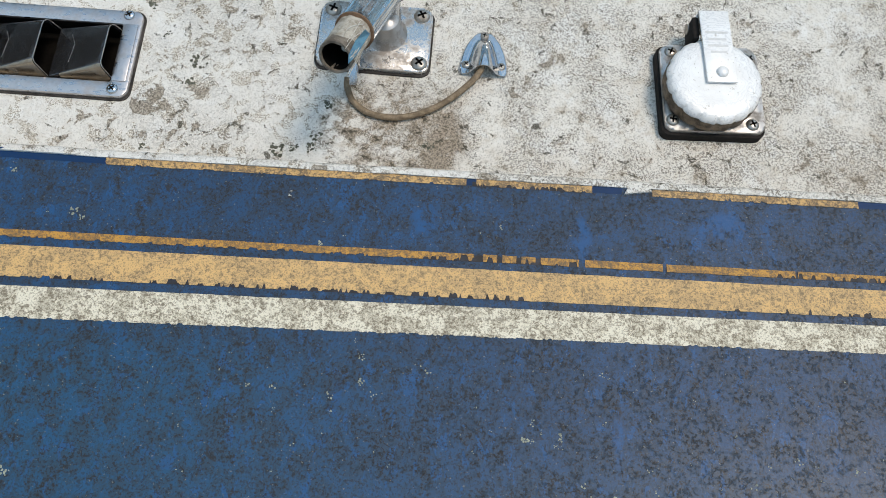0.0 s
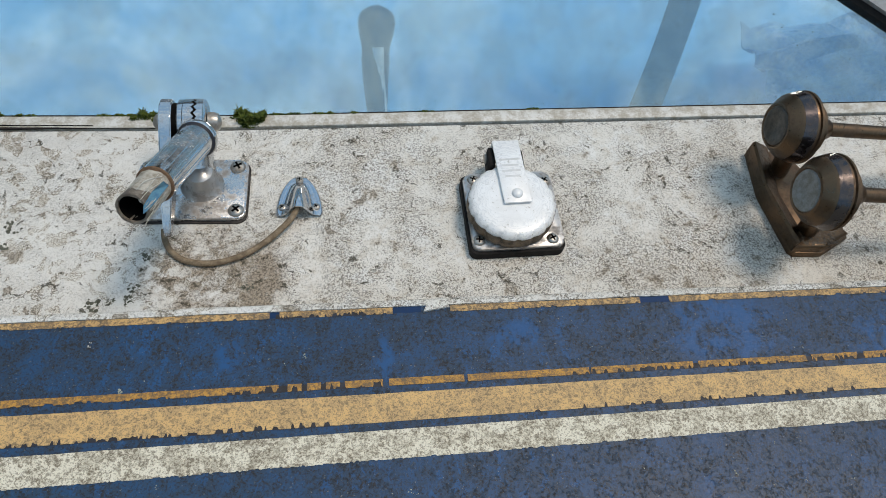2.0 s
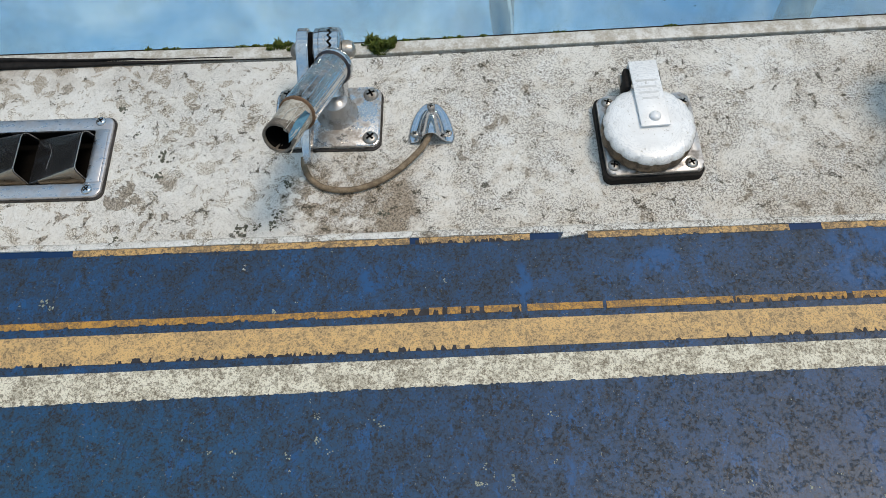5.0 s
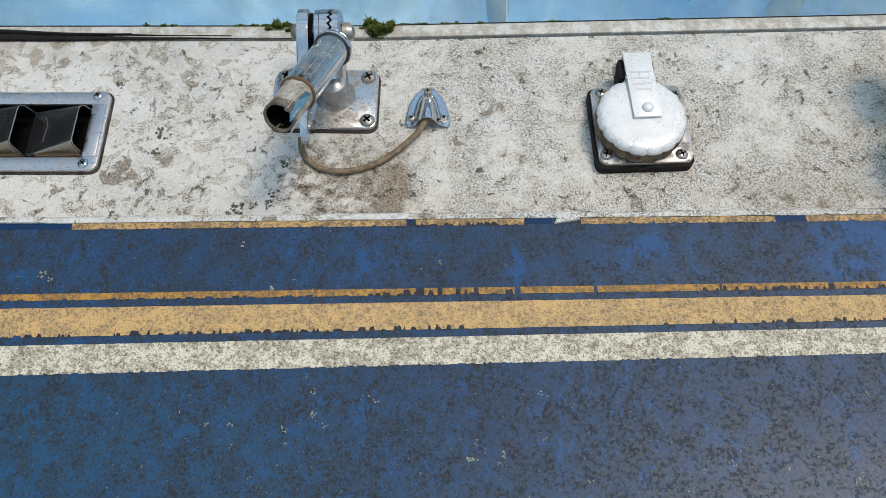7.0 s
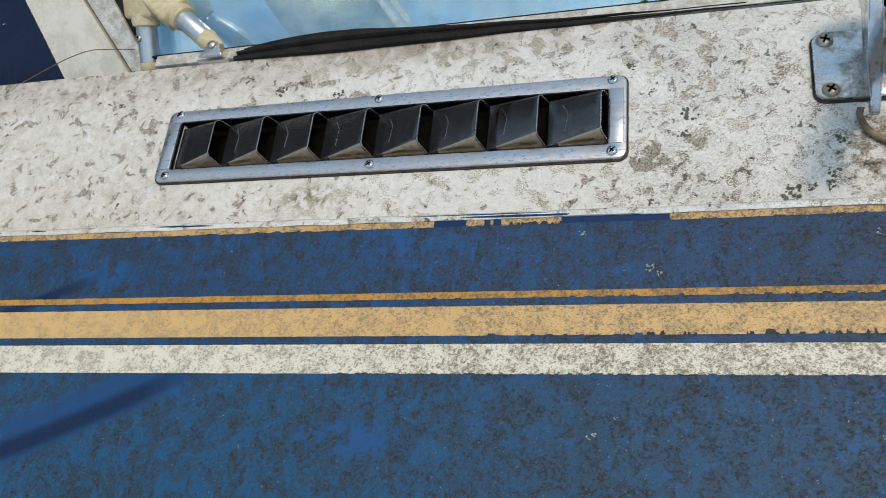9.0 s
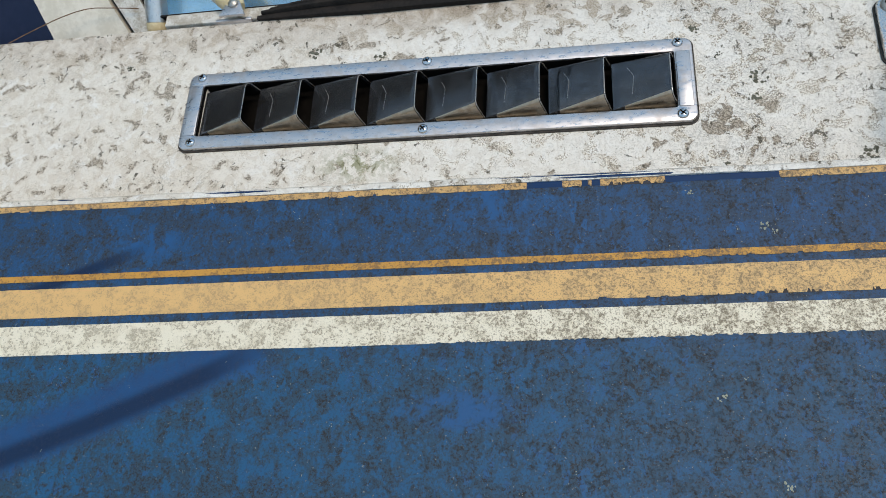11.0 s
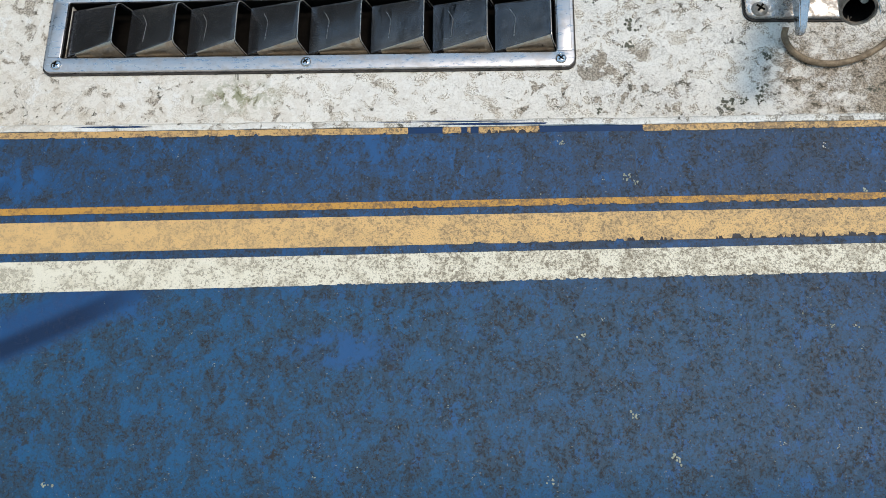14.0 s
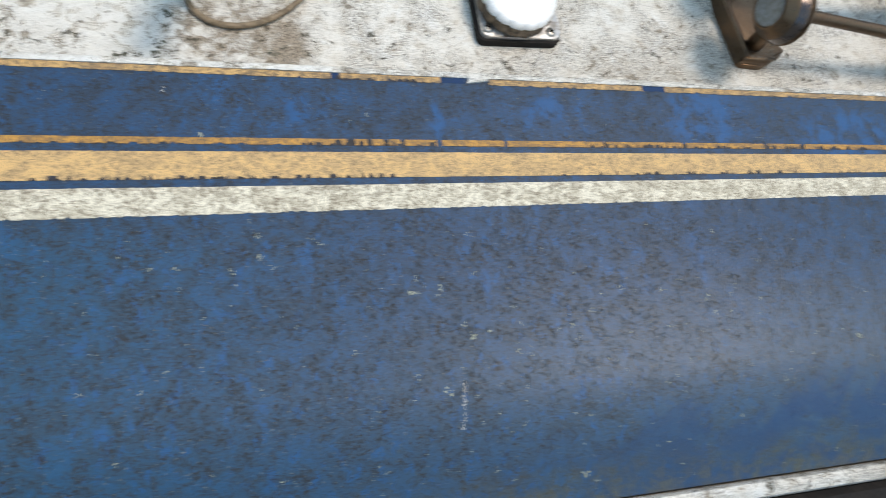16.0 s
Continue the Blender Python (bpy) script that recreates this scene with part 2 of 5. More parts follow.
    # fresh blue where grime has been knocked off
    for x, y, rx, ry in ((0.3245, 0.165, 0.009, 0.013), (-0.02, 0.175, 0.03, 0.02), (-0.03, 0.054, 0.045, 0.014), (0.412, 0.160, 0.007, 0.016), (0.286, 0.069, 0.0035, 0.013),
                         (0.430, 0.052, 0.004, 0.016), (0.586, 0.066, 0.006, 0.024), (0.49, 0.172, 0.022, 0.012), (0.62, 0.17, 0.05, 0.03), (0.75, 0.16, 0.06, 0.03),
                         (-0.234, 0.158, 0.022, 0.014), (-0.16, 0.078, 0.03, 0.012)):
        col = g.mix(g.math("MULTIPLY", g.spot(x, y, rx, ry, 0.5), g.step(mid, 0.43, 0.57, 0.95, 0.08)), col, (0.008, 0.078, 0.212))
    # two dark curved tracks, with cleaner, smoother blue along the lower one
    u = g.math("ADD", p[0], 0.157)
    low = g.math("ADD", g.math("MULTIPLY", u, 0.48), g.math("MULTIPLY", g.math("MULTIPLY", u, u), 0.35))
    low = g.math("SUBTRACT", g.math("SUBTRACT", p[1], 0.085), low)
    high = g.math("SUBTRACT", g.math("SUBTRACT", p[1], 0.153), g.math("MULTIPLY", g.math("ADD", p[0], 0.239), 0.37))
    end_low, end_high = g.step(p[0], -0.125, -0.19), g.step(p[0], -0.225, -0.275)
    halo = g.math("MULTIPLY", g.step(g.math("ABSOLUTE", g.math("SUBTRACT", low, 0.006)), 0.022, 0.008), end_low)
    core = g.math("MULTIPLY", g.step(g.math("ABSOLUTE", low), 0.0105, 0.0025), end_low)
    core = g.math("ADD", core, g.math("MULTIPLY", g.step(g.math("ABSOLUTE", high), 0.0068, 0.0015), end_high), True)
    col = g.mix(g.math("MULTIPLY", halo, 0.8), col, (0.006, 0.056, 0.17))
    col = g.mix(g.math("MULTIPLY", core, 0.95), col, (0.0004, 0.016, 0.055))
    # dark reflections of the surroundings, painted into the blue along the outer edge
    dark_reflection = g.math("ADD", g.math("MULTIPLY", g.noise(15, 7, 0.66, 0.8, (1, 1.5, 1), (2, 8, 1)), 1.0), g.step(p[1], 0.02, -0.065, -0.16, 0.12))
    dark_reflection = g.math("MULTIPLY", g.math("MULTIPLY", g.step(dark_reflection, 0.49, 0.63), g.step(p[0], 0.36, 0.62)), g.step(mid, 0.36, 0.56, 0.55, 1.0))
    col = g.mix(g.math("MULTIPLY", dark_reflection, 0.80), col, (0.004, 0.042, 0.125))
    # algae along the outer edge
    edge = g.math("MULTIPLY", g.step(p[1], -0.045, -0.085), g.step(mid, 0.40, 0.62))
    edge = g.math("MULTIPLY", edge, g.step(p[0], 0.25, 0.5))
    col = g.mix(g.math("MULTIPLY", edge, 0.6), col, (0.12, 0.11, 0.05))
    rough = g.math("SUBTRACT", g.math("ADD", g.math("MULTIPLY", fine, 0.10), g.step(p[0], 0.3, 0.65, 0.50, 0.34)), g.math("MULTIPLY", halo, 0.10))
    h = g.math("ADD", fine, g.math("MULTIPLY", speck, 0.6))
    return g.finish(col, rough, h, 0.0005, 0.45)


def tape(name, color, worn, dirt, amount):
    """Sun-bleached vinyl tape with a broken film of dirt."""
    g = Nodes(name, 0.55)
    mid = g.noise(105, 7, 0.68, 0.5)
    fine = g.noise(560, 5, 0.66, 0.4)
    dots = g.noise(1050, 3, 0.6)
    p = g.xyz()
    keep = g.step(p[0], -0.24, 0.12, 0.15, 1.0)
    col = g.mix(g.step(mid, 0.40, 0.60), color, worn)
    film = g.math("ADD", g.math("ADD", g.math("MULTIPLY", mid, 0.40), g.math("MULTIPLY", fine, 0.60)), g.step(p[0], -0.25, 0.35, -0.030, 0.018))
    col = g.mix(g.math("MULTIPLY", g.math("MULTIPLY", g.step(film, 0.492, 0.508), g.step(dots, 0.40, 0.56, 0.55, 1.15)), amount), col, dirt)
    grain = g.math("MULTIPLY", g.step(fine, 0.545, 0.565), g.step(mid, 0.36, 0.54))
    col = g.mix(g.math("MULTIPLY", g.math("MULTIPLY", grain, amount), keep), col, (0.12, 0.088, 0.052))
    col = g.mix(g.math("MULTIPLY", g.math("MULTIPLY", g.step(dots, 0.56, 0.59), 0.55), keep), col, (0.15, 0.105, 0.06))
    return g.finish(col, 0.62, fine, 0.0004, 0.4)


def metal(name, color, rough, dirt=0.0, dirt_color=(0.12, 0.09, 0.06), brush=None):
    g = Nodes(name, rough, 1.0)
    fine = g.noise(500, 3, 0.6, stretch=brush)
    mid = g.noise(90, 5, 0.65)
    fac = g.math("MULTIPLY", g.step(mid, 0.46, 0.66), dirt)
    g.put(g.math("SUBTRACT", 1.0, fac), g.bsdf.inputs["Metallic"])
    r = g.math("ADD", g.step(fine, 0.3, 0.7, rough * 0.7, rough * 1.35), g.math("MULTIPLY", fac, 0.4), True)
    return g.finish(g.mix(fac, color, dirt_color), r, fine, 0.0002, 0.12)


def darkened(name, color, tint, metallic):
    """Sheet metal with dark reflections in its colour, plus fine specks and scratches."""
    g = Nodes(name, 0.2, metallic)
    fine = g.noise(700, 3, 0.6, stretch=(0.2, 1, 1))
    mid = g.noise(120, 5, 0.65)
    col = g.mix(g.step(mid, 0.35, 0.65, 0.35, 0.55), color, tint)
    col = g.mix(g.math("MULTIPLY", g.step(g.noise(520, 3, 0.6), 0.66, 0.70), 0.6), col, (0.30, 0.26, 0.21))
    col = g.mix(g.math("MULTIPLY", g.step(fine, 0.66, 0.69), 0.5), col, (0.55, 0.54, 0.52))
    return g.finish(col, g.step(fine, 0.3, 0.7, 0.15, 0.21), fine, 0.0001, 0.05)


def plain(name, color, other, rough, scale=80, depth=0.0003, strength=0.3):
    g = Nodes(name, rough)
    n, f = g.noise(scale, 5, 0.6), g.noise(scale * 6, 3)
    col = g.mix(g.step(g.math("ADD", g.math("MULTIPLY", n, 0.65), g.math("MULTIPLY", f, 0.35)), 0.38, 0.62), color, other)
    return g.finish(col, g.step(n, 0.3, 0.7, rough * 0.85, min(1.0, rough * 1.2)), f, depth, strength)


def swirled_cap():
    """Whitish oxidised metal rubbed in rings round the cap's middle."""
    g = Nodes("oxidised_cap", 0.4, 0.12)
    p = g.xyz()
    dx, dy = g.math("SUBTRACT", p[0], 0.5130), g.math("SUBTRACT", p[1], 0.3000)
    d = g.math("SQRT", g.math("ADD", g.math("MULTIPLY", dx, dx), g.math("MULTIPLY", dy, dy)))
    n = g.noise(70, 5, 0.6)
    wave = g.math("SINE", g.math("ADD", g.math("MULTIPLY", d, 2300.0), g.math("MULTIPLY", n, 60.0)))
    outer = g.step(d, 0.012, 0.029)
    ringed = g.math("MULTIPLY", g.step(wave, 0.2, 1.0), g.math("ADD", g.math("MULTIPLY", outer, 0.30), 0.03))
    col = g.mix(g.step(n, 0.35, 0.65), (0.90, 0.895, 0.885), (0.80, 0.795, 0.785))
    col = g.mix(ringed, col, (0.42, 0.44, 0.47))
    spots = g.step(g.noise(420, 3, 0.6), 0.64, 0.70)
    col = g.mix(g.math("MULTIPLY", spots, 0.5), col, (0.30, 0.26, 0.21))
    return g.finish(col, g.step(n, 0.3, 0.7, 0.32, 0.5), n, 0.0004, 0.3)


def window_glass():
    m = bpy.data.materials.new("window_glass")
    m.use_nodes = True
    t = m.node_tree
    t.nodes.remove(t.nodes["Principled BSDF"])
    clear, gloss, mix = (t.nodes.new("ShaderNodeBsdf" + k) for k in ("Transparent", "Glossy", "Diffuse"))
    clear.inputs["Color"].default_value = (0.90, 0.97, 0.99, 1)
    gloss.inputs["Color"].default_value = (0.84, 0.97, 1.0, 1)
    gloss.inputs["Roughness"].default_value = 0.02
    mix.inputs["Color"].default_value = (0.30, 0.41, 0.43, 1)
    smear = t.nodes.new("ShaderNodeTexNoise")
    smear.inputs["Scale"].default_value, smear.inputs["Detail"].default_value = 22, 8
    co = t.nodes.new("ShaderNodeTexCoord")
    t.links.new(co.outputs["Object"], smear.inputs["Vector"])
    rng = t.nodes.new("ShaderNodeMapRange")
    for key, v in (("From Min", 0.45), ("From Max", 0.72), ("To Min", 0.02), ("To Max", 0.24)):
        rng.inputs[key].default_value = v
    t.links.new(smear.outputs["Fac"], rng.inputs["Value"])
    a, b = t.nodes.new("ShaderNodeMixShader"), t.nodes.new("ShaderNodeMixShader")
    a.inputs[0].default_value = 0.27
    t.links.new(clear.outputs[0], a.inputs[1])
    t.links.new(gloss.outputs[0], a.inputs[2])
    t.links.new(rng.outputs["Result"], b.inputs[0])
    t.links.new(a.outputs[0], b.inputs[1])
    t.links.new(mix.outputs[0], b.inputs[2])
    spots = t.nodes.new("ShaderNodeTexNoise")
    spots.inputs["Scale"].default_value, spots.inputs["Detail"].default_value = 240, 3
    t.links.new(co.outputs["Object"], spots.inputs["Vector"])
    cut = t.nodes.new("ShaderNodeMapRange")
    for key, v in (("From Min", 0.735), ("From Max", 0.765), ("To Min", 0.0), ("To Max", 0.8)):
        cut.inputs[key].default_value = v
    t.links.new(spots.outputs["Fac"], cut.inputs["Value"])
    soil = t.nodes.new("ShaderNodeBsdfDiffuse")
    soil.inputs["Color"].default_value = (0.03, 0.03, 0.03, 1)
    c = t.nodes.new("ShaderNodeMixShader")
    t.links.new(cut.outputs["Result"], c.inputs[0])
    t.links.new(b.outputs[0], c.inputs[1])
    t.links.new(soil.outputs[0], c.inputs[2])
    t.links.new(c.outputs[0], t.nodes["Material Output"].inputs["Surface"])
    return m


DECK = gelcoat("weathered_gelcoat", True)
LIP = gelcoat("lip_gelcoat", False)
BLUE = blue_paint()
YELLOW = tape("yellow_tape", (0.69, 0.425, 0.175), (0.60, 0.375, 0.160), (0.45, 0.295, 0.145), 0.62)
ORANGE = tape("orange_tape", (0.55, 0.27, 0.05), (0.46, 0.23, 0.05), (0.24, 0.125, 0.045), 0.75)
EDGETAPE = tape("tan_edge_tape", (0.60, 0.36, 0.14), (0.50, 0.30, 0.125), (0.22, 0.14, 0.075), 0.85)
CREAM = tape("cream_tape", (0.76, 0.70, 0.565), (0.66, 0.595, 0.465), (0.37, 0.325, 0.245), 0.72)
STEEL = metal("brushed_steel", (0.58, 0.565, 0.58), 0.34, 0.24, brush=(0.3, 1, 1))
POLISHED = metal("polished_steel", (0.60, 0.62, 0.65), 0.12, 0.15)
# the near-black mix paints the dark surroundings that the louvers mirror
LOUVER = darkened("louver_steel", (0.34, 0.34, 0.355), (0.022, 0.020, 0.021), 0.82)
RUSTY = metal("dirty_louver_side", (0.46, 0.38, 0.295), 0.38, 0.72, (0.20, 0.135, 0.082))
RIM = metal("worn_rim", (0.52, 0.49, 0.46), 0.30, 0.45, (0.16, 0.12, 0.09))
INLETPLATE = metal("grimy_steel", (0.52, 0.51, 0.50), 0.40, 0.75, (0.12, 0.095, 0.075))
NAVYLINE = plain("navy_line", (0.003, 0.032, 0.105), (0.008, 0.034, 0.090), 0.5, 90)
NAVYLINE.node_tree.nodes["Principled BSDF"].inputs["Specular IOR Level"].default_value = 0.2
CHROME = metal("worn_chrome", (0.62, 0.625, 0.635), 0.14, 0.30, (0.16, 0.13, 0.105))
CAPMETAL = swirled_cap()
PLATE = metal("spotted_plate", (0.62, 0.615, 0.61), 0.24, 0.75, (0.17, 0.130, 0.095))
DULL = metal("dull_screw", (0.42, 0.40, 0.37), 0.4, 0.6)
BRASS = metal("tarnished_brass", (0.150, 0.098, 0.062), 0.36, 0.9, (0.075, 0.042, 0.021))
DARKRIM = metal("dark_rim", (0.10, 0.085, 0.085), 0.18, 0.5, (0.07, 0.045, 0.025))
BADGE = plain("grey_badge", (0.26, 0.27, 0.27), (0.17, 0.16, 0.14), 0.5, 200)
RUBBER = plain("black_rubber", (0.010, 0.009, 0.009), (0.026, 0.022, 0.020), 0.8, 60)
RUBBER.node_tree.nodes["Principled BSDF"].inputs["Specular IOR Level"].default_value = 0.2
# near-black brown for seams and for the lines round fitted plates
SHADOWGAP = plain("dark_seam", (0.050, 0.043, 0.038), (0.018, 0.016, 0.014), 0.8, 90)
# near-black without gloss: the shade of holes and gaps as a colour
SHADEBLACK = plain("recess_shade", (0.004, 0.0036, 0.0034), (0.009, 0.008, 0.007), 0.9, 90)
SHADEBLACK.node_tree.nodes["Principled BSDF"].inputs["Specular IOR Level"].default_value = 0.05
STUB = plain("chalky_plastic", (0.24, 0.205, 0.155), (0.52, 0.485, 0.42), 0.7, 130)
BLUETAPE = plain("blue_plastic", (0.05, 0.17, 0.30), (0.12, 0.30, 0.40), 0.5, 200)
STUBEND = plain("brown_stub", (0.10, 0.080, 0.062), (0.24, 0.205, 0.165), 0.7, 160)
CABLE = plain("grimy_cable", (0.30, 0.22, 0.14), (0.15, 0.105, 0.065), 0.65, 140)
FRAMEPAINT = plain("frame_paint", (0.66, 0.645, 0.605), (0.40, 0.355, 0.29), 0.5, 110)
GREYFRAME = plain("anodised_frame", (0.36, 0.37, 0.38), (0.28, 0.28, 0.28), 0.4, 60)
CREAMPAINT = plain("cream_paint", (0.74, 0.685, 0.585), (0.62, 0.565, 0.47), 0.5, 45)
SCAR = plain("old_glue", (0.016, 0.020, 0.034), (0.020, 0.016, 0.015), 0.6, 150)
CURTAIN = plain("sage_curtain", (0.15, 0.20, 0.20), (0.10, 0.14, 0.14), 0.9, 50)
ROLLGREY = plain("grey_roll", (0.20, 0.20, 0.23), (0.16, 0.16, 0.18), 0.5, 30)
SHAFT = plain("bright_shaft", (0.72, 0.80, 0.80), (0.50, 0.58, 0.58), 0.2, 120)
NAVY = plain("navy_paint", (0.006, 0.013, 0.040), (0.010, 0.018, 0.048), 0.55, 30)
NAVY.node_tree.nodes["Principled BSDF"].inputs["Specular IOR Level"].default_value = 0.25
IVORY = plain("aged_ivory_plastic", (0.66, 0.56, 0.36), (0.52, 0.41, 0.23), 0.45, 60)
ALU = metal("dull_aluminium", (0.60, 0.62, 0.63), 0.38, 0.25)
MOSS = plain("moss_green", (0.035, 0.065, 0.008), (0.13, 0.16, 0.022), 0.9, 300)
LICHEN = plain("lichen_crust", (0.15, 0.15, 0.115), (0.075, 0.075, 0.055), 0.95, 300)
PALELICHEN = plain("pale_lichen", (0.36, 0.38, 0.30), (0.22, 0.24, 0.20), 0.95, 300)
GLASS = window_glass()
BLACKPLASTIC = plain("black_plastic", (0.016, 0.016, 0.017), (0.028, 0.026, 0.025), 0.4, 60)
CANVAS = plain("beige_canvas", (0.30, 0.26, 0.19), (0.17, 0.145, 0.105), 0.9, 60)
TARP = plain("blue_tarpaulin", (0.06, 0.30, 0.68), (0.40, 0.66, 0.88), 0.3, 40)
# bright blue puts the glass's sky reflection into the surfaces behind it
SKYTONE = plain("sky_tone_lining", (0.27, 0.58, 0.86), (0.20, 0.49, 0.79), 0.8, 20)
WATER = plain("harbour_water", (0.020, 0.030, 0.028), (0.030, 0.040, 0.034), 0.12, 1.5, 0.03, 0.4)
DARKRING = plain("dark_ring", (0.020, 0.023, 0.016), (0.026, 0.028, 0.019), 0.9, 0.12, 0.5, 0.2)
TWIG = plain("dry_twig", (0.20, 0.11, 0.06), (0.12, 0.07, 0.04), 0.8, 200)
CAPSIDE = plain("dirty_cap_side", (0.20, 0.14, 0.09), (0.055, 0.038, 0.024), 0.6, 150)
BROWNBADGE = plain("brown_badge", (0.075, 0.055, 0.038), (0.038, 0.028, 0.020), 0.45, 250)
INK = plain("stamped_mark", (0.70, 0.69, 0.68), (0.60, 0.59, 0.58), 0.6, 200)

# ---- shape helpers ----


def link(name, bm, material, smooth=True):
    bmesh.ops.recalc_face_normals(bm, faces=bm.faces)
    me = bpy.data.meshes.new(name)
    bm.to_mesh(me)
    bm.free()
    me.materials.append(material)
    if smooth:
        for p in me.polygons:
            p.use_smooth = True
        me.set_sharp_from_angle(angle=radians(38))
    return new(name, me)


def part(name, bm, material, parent, label="", smooth=True):
    ob = link(name, bm, material, smooth)
    ob.parent = parent
    ob.matrix_parent_inverse = Matrix.Translation(-parent.location)
    return tagged(ob, label)


def thing(name, base, label, category, group="", kind=""):
    ob = new(name)
    ob.location, ob.empty_display_size = base, 0.02
    return tagged(ob, label, category, group, kind)


def merge(bm, other):
    me = bpy.data.meshes.new("scrap")
    other.to_mesh(me)
    other.free()
    bm.from_mesh(me)
    bpy.data.meshes.remove(me)
    return bm


def block(x0, x1, y0, y1, z0, z1, bevel=0.0, seg=2):
    bm = bmesh.new()
    bmesh.ops.create_cube(bm, size=1)
    for v in bm.verts:
        v.co = Vector(((x0, x1)[v.co.x > 0], (y0, y1)[v.co.y > 0], (z0, z1)[v.co.z > 0]))
    if bevel:
        bmesh.ops.bevel(bm, geom=bm.edges[:], offset=bevel, segments=seg, affect="EDGES", profile=0.5)
    return bm


def prism(points, z0, z1, bevel=0.0, seg=2):
    """An outline on the plan, drawn up from z0 to z1, with its upper rim rounded."""
    bm = bmesh.new()
    low = [bm.verts.new((x, y, z0)) for x, y in points]
    top = [bm.verts.new((x, y, z1)) for x, y in points]
    bm.faces.new(low[::-1])
    cap = bm.faces.new(top)
    n = len(points)
    for i in range(n):
        bm.faces.new((low[i], low[(i + 1) % n], top[(i + 1) % n], top[i]))
    if bevel:
        bmesh.ops.bevel(bm, geom=list(cap.edges), offset=bevel, segments=seg, affect="EDGES", profile=0.5)
    return bm


def rounded(cx, cy, w, h, r, turn=0.0, n=6):
    pts = []
    for sx, sy, a0 in ((1, 1, 0), (-1, 1, 90), (-1, -1, 180), (1, -1, 270)):
        for i in range(n + 1):
            a = radians(a0 + 90 * i / n)
            pts.append((sx * (w / 2 - r) + r * math.cos(a), sy * (h / 2 - r) + r * math.sin(a)))
    c, s = math.cos(radians(turn)), math.sin(radians(turn))
    return [(cx + c * x - s * y, cy + s * x + c * y) for x, y in pts]


def ring(outer, inner, z0, z1, bevel=0.0):
    """A flat frame between two outlines of the same count."""
    bm = bmesh.new()
    n = len(outer)
    lo = [bm.verts.new((x, y, z0)) for x, y in outer]
    to = [bm.verts.new((x, y, z1)) for x, y in outer]
    li = [bm.verts.new((x, y, z0)) for x, y in inner]
    ti = [bm.verts.new((x, y, z1)) for x, y in inner]
    for i in range(n):
        j = (i + 1) % n
        for a, b in ((lo, to), (to, ti), (ti, li), (li, lo)):
            bm.faces.new((a[i], a[j], b[j], b[i]))
    if bevel:
        rim = [e for e in bm.edges if all(v.co.z > z1 - 1e-6 for v in e.verts) and len({v in ti for v in e.verts}) == 1]
        bmesh.ops.bevel(bm, geom=rim, offset=bevel, segments=2, affect="EDGES", profile=0.5)
    return bm


def lathe(profile, seg=28, m=None):
    """Rows of (radius, height) turned round the z axis, then laid by m."""
    bm = bmesh.new()
    rows = []
    for r, z in profile:
        rows.append([bm.verts.new((0, 0, z))] if r < 1e-7 else
                    [bm.verts.new((r * math.cos(2 * math.pi * i / seg), r * math.sin(2 * math.pi * i / seg), z)) for i in range(seg)])
    for a, b in zip(rows, rows[1:]):
        for i in range(seg):
            j = (i + 1) % seg
            q = [a[i % len(a)], a[j % len(a)], b[j % len(b)], b[i % len(b)]]
            q = [v for k, v in enumerate(q) if v not in q[:k]]
            if len(q) > 2:
                bm.faces.new(q)
    if m is not None:
        bmesh.ops.transform(bm, matrix=m, verts=bm.verts)
    return bm


def aim(a, b):
    """The pose whose z axis runs from a towards b."""
    d = Vector(b) - Vector(a)
    return Matrix.Translation(a) @ d.to_track_quat("Z", "Y").to_matrix().to_4x4()


def pipe(points, r, seg=12, caps=True, flat=1.0):
    """A round bar swept along points. r may be a list. flat squashes it upwards."""
    pts = [Vector(p) for p in points]
    rs = r if isinstance(r, (list, tuple)) else [r] * len(pts)
    bm = bmesh.new()
    rows = []
    for i, p in enumerate(pts):
        d = (pts[min(i + 1, len(pts) - 1)] - pts[max(i - 1, 0)]).normalized()
        side = d.cross(Vector((0, 0, 1)))
        side = side.normalized() if side.length > 1e-4 else Vector((1, 0, 0))
        up = side.cross(d).normalized()
        rows.append([bm.verts.new(p + rs[i] * (math.cos(2 * math.pi * k / seg) * side + flat * math.sin(2 * math.pi * k / seg) * up)) for k in range(seg)])
    for a, b in zip(rows, rows[1:]):
        for k in range(seg):
            bm.faces.new((a[k], a[(k + 1) % seg], b[(k + 1) % seg], b[k]))
    if caps:
        bm.faces.new(rows[0][::-1])
        bm.faces.new(rows[-1])
    return bm


def curve_through(points, n=10):
    """Catmull-Rom points through the given ones."""
    p = [Vector(q) for q in points]
    p = [2 * p[0] - p[1]] + p + [2 * p[-1] - p[-2]]
    out = []
    for i in range(1, len(p) - 2):
        for k in range(n):
            t = k / n
            out.append(0.5 * (2 * p[i] + (p[i + 1] - p[i - 1]) * t + (2 * p[i - 1] - 5 * p[i] + 4 * p[i + 1] - p[i + 2]) * t * t
                              + (3 * p[i] - p[i - 1] - 3 * p[i + 1] + p[i + 2]) * t ** 3))
    return out + [p[-2]]


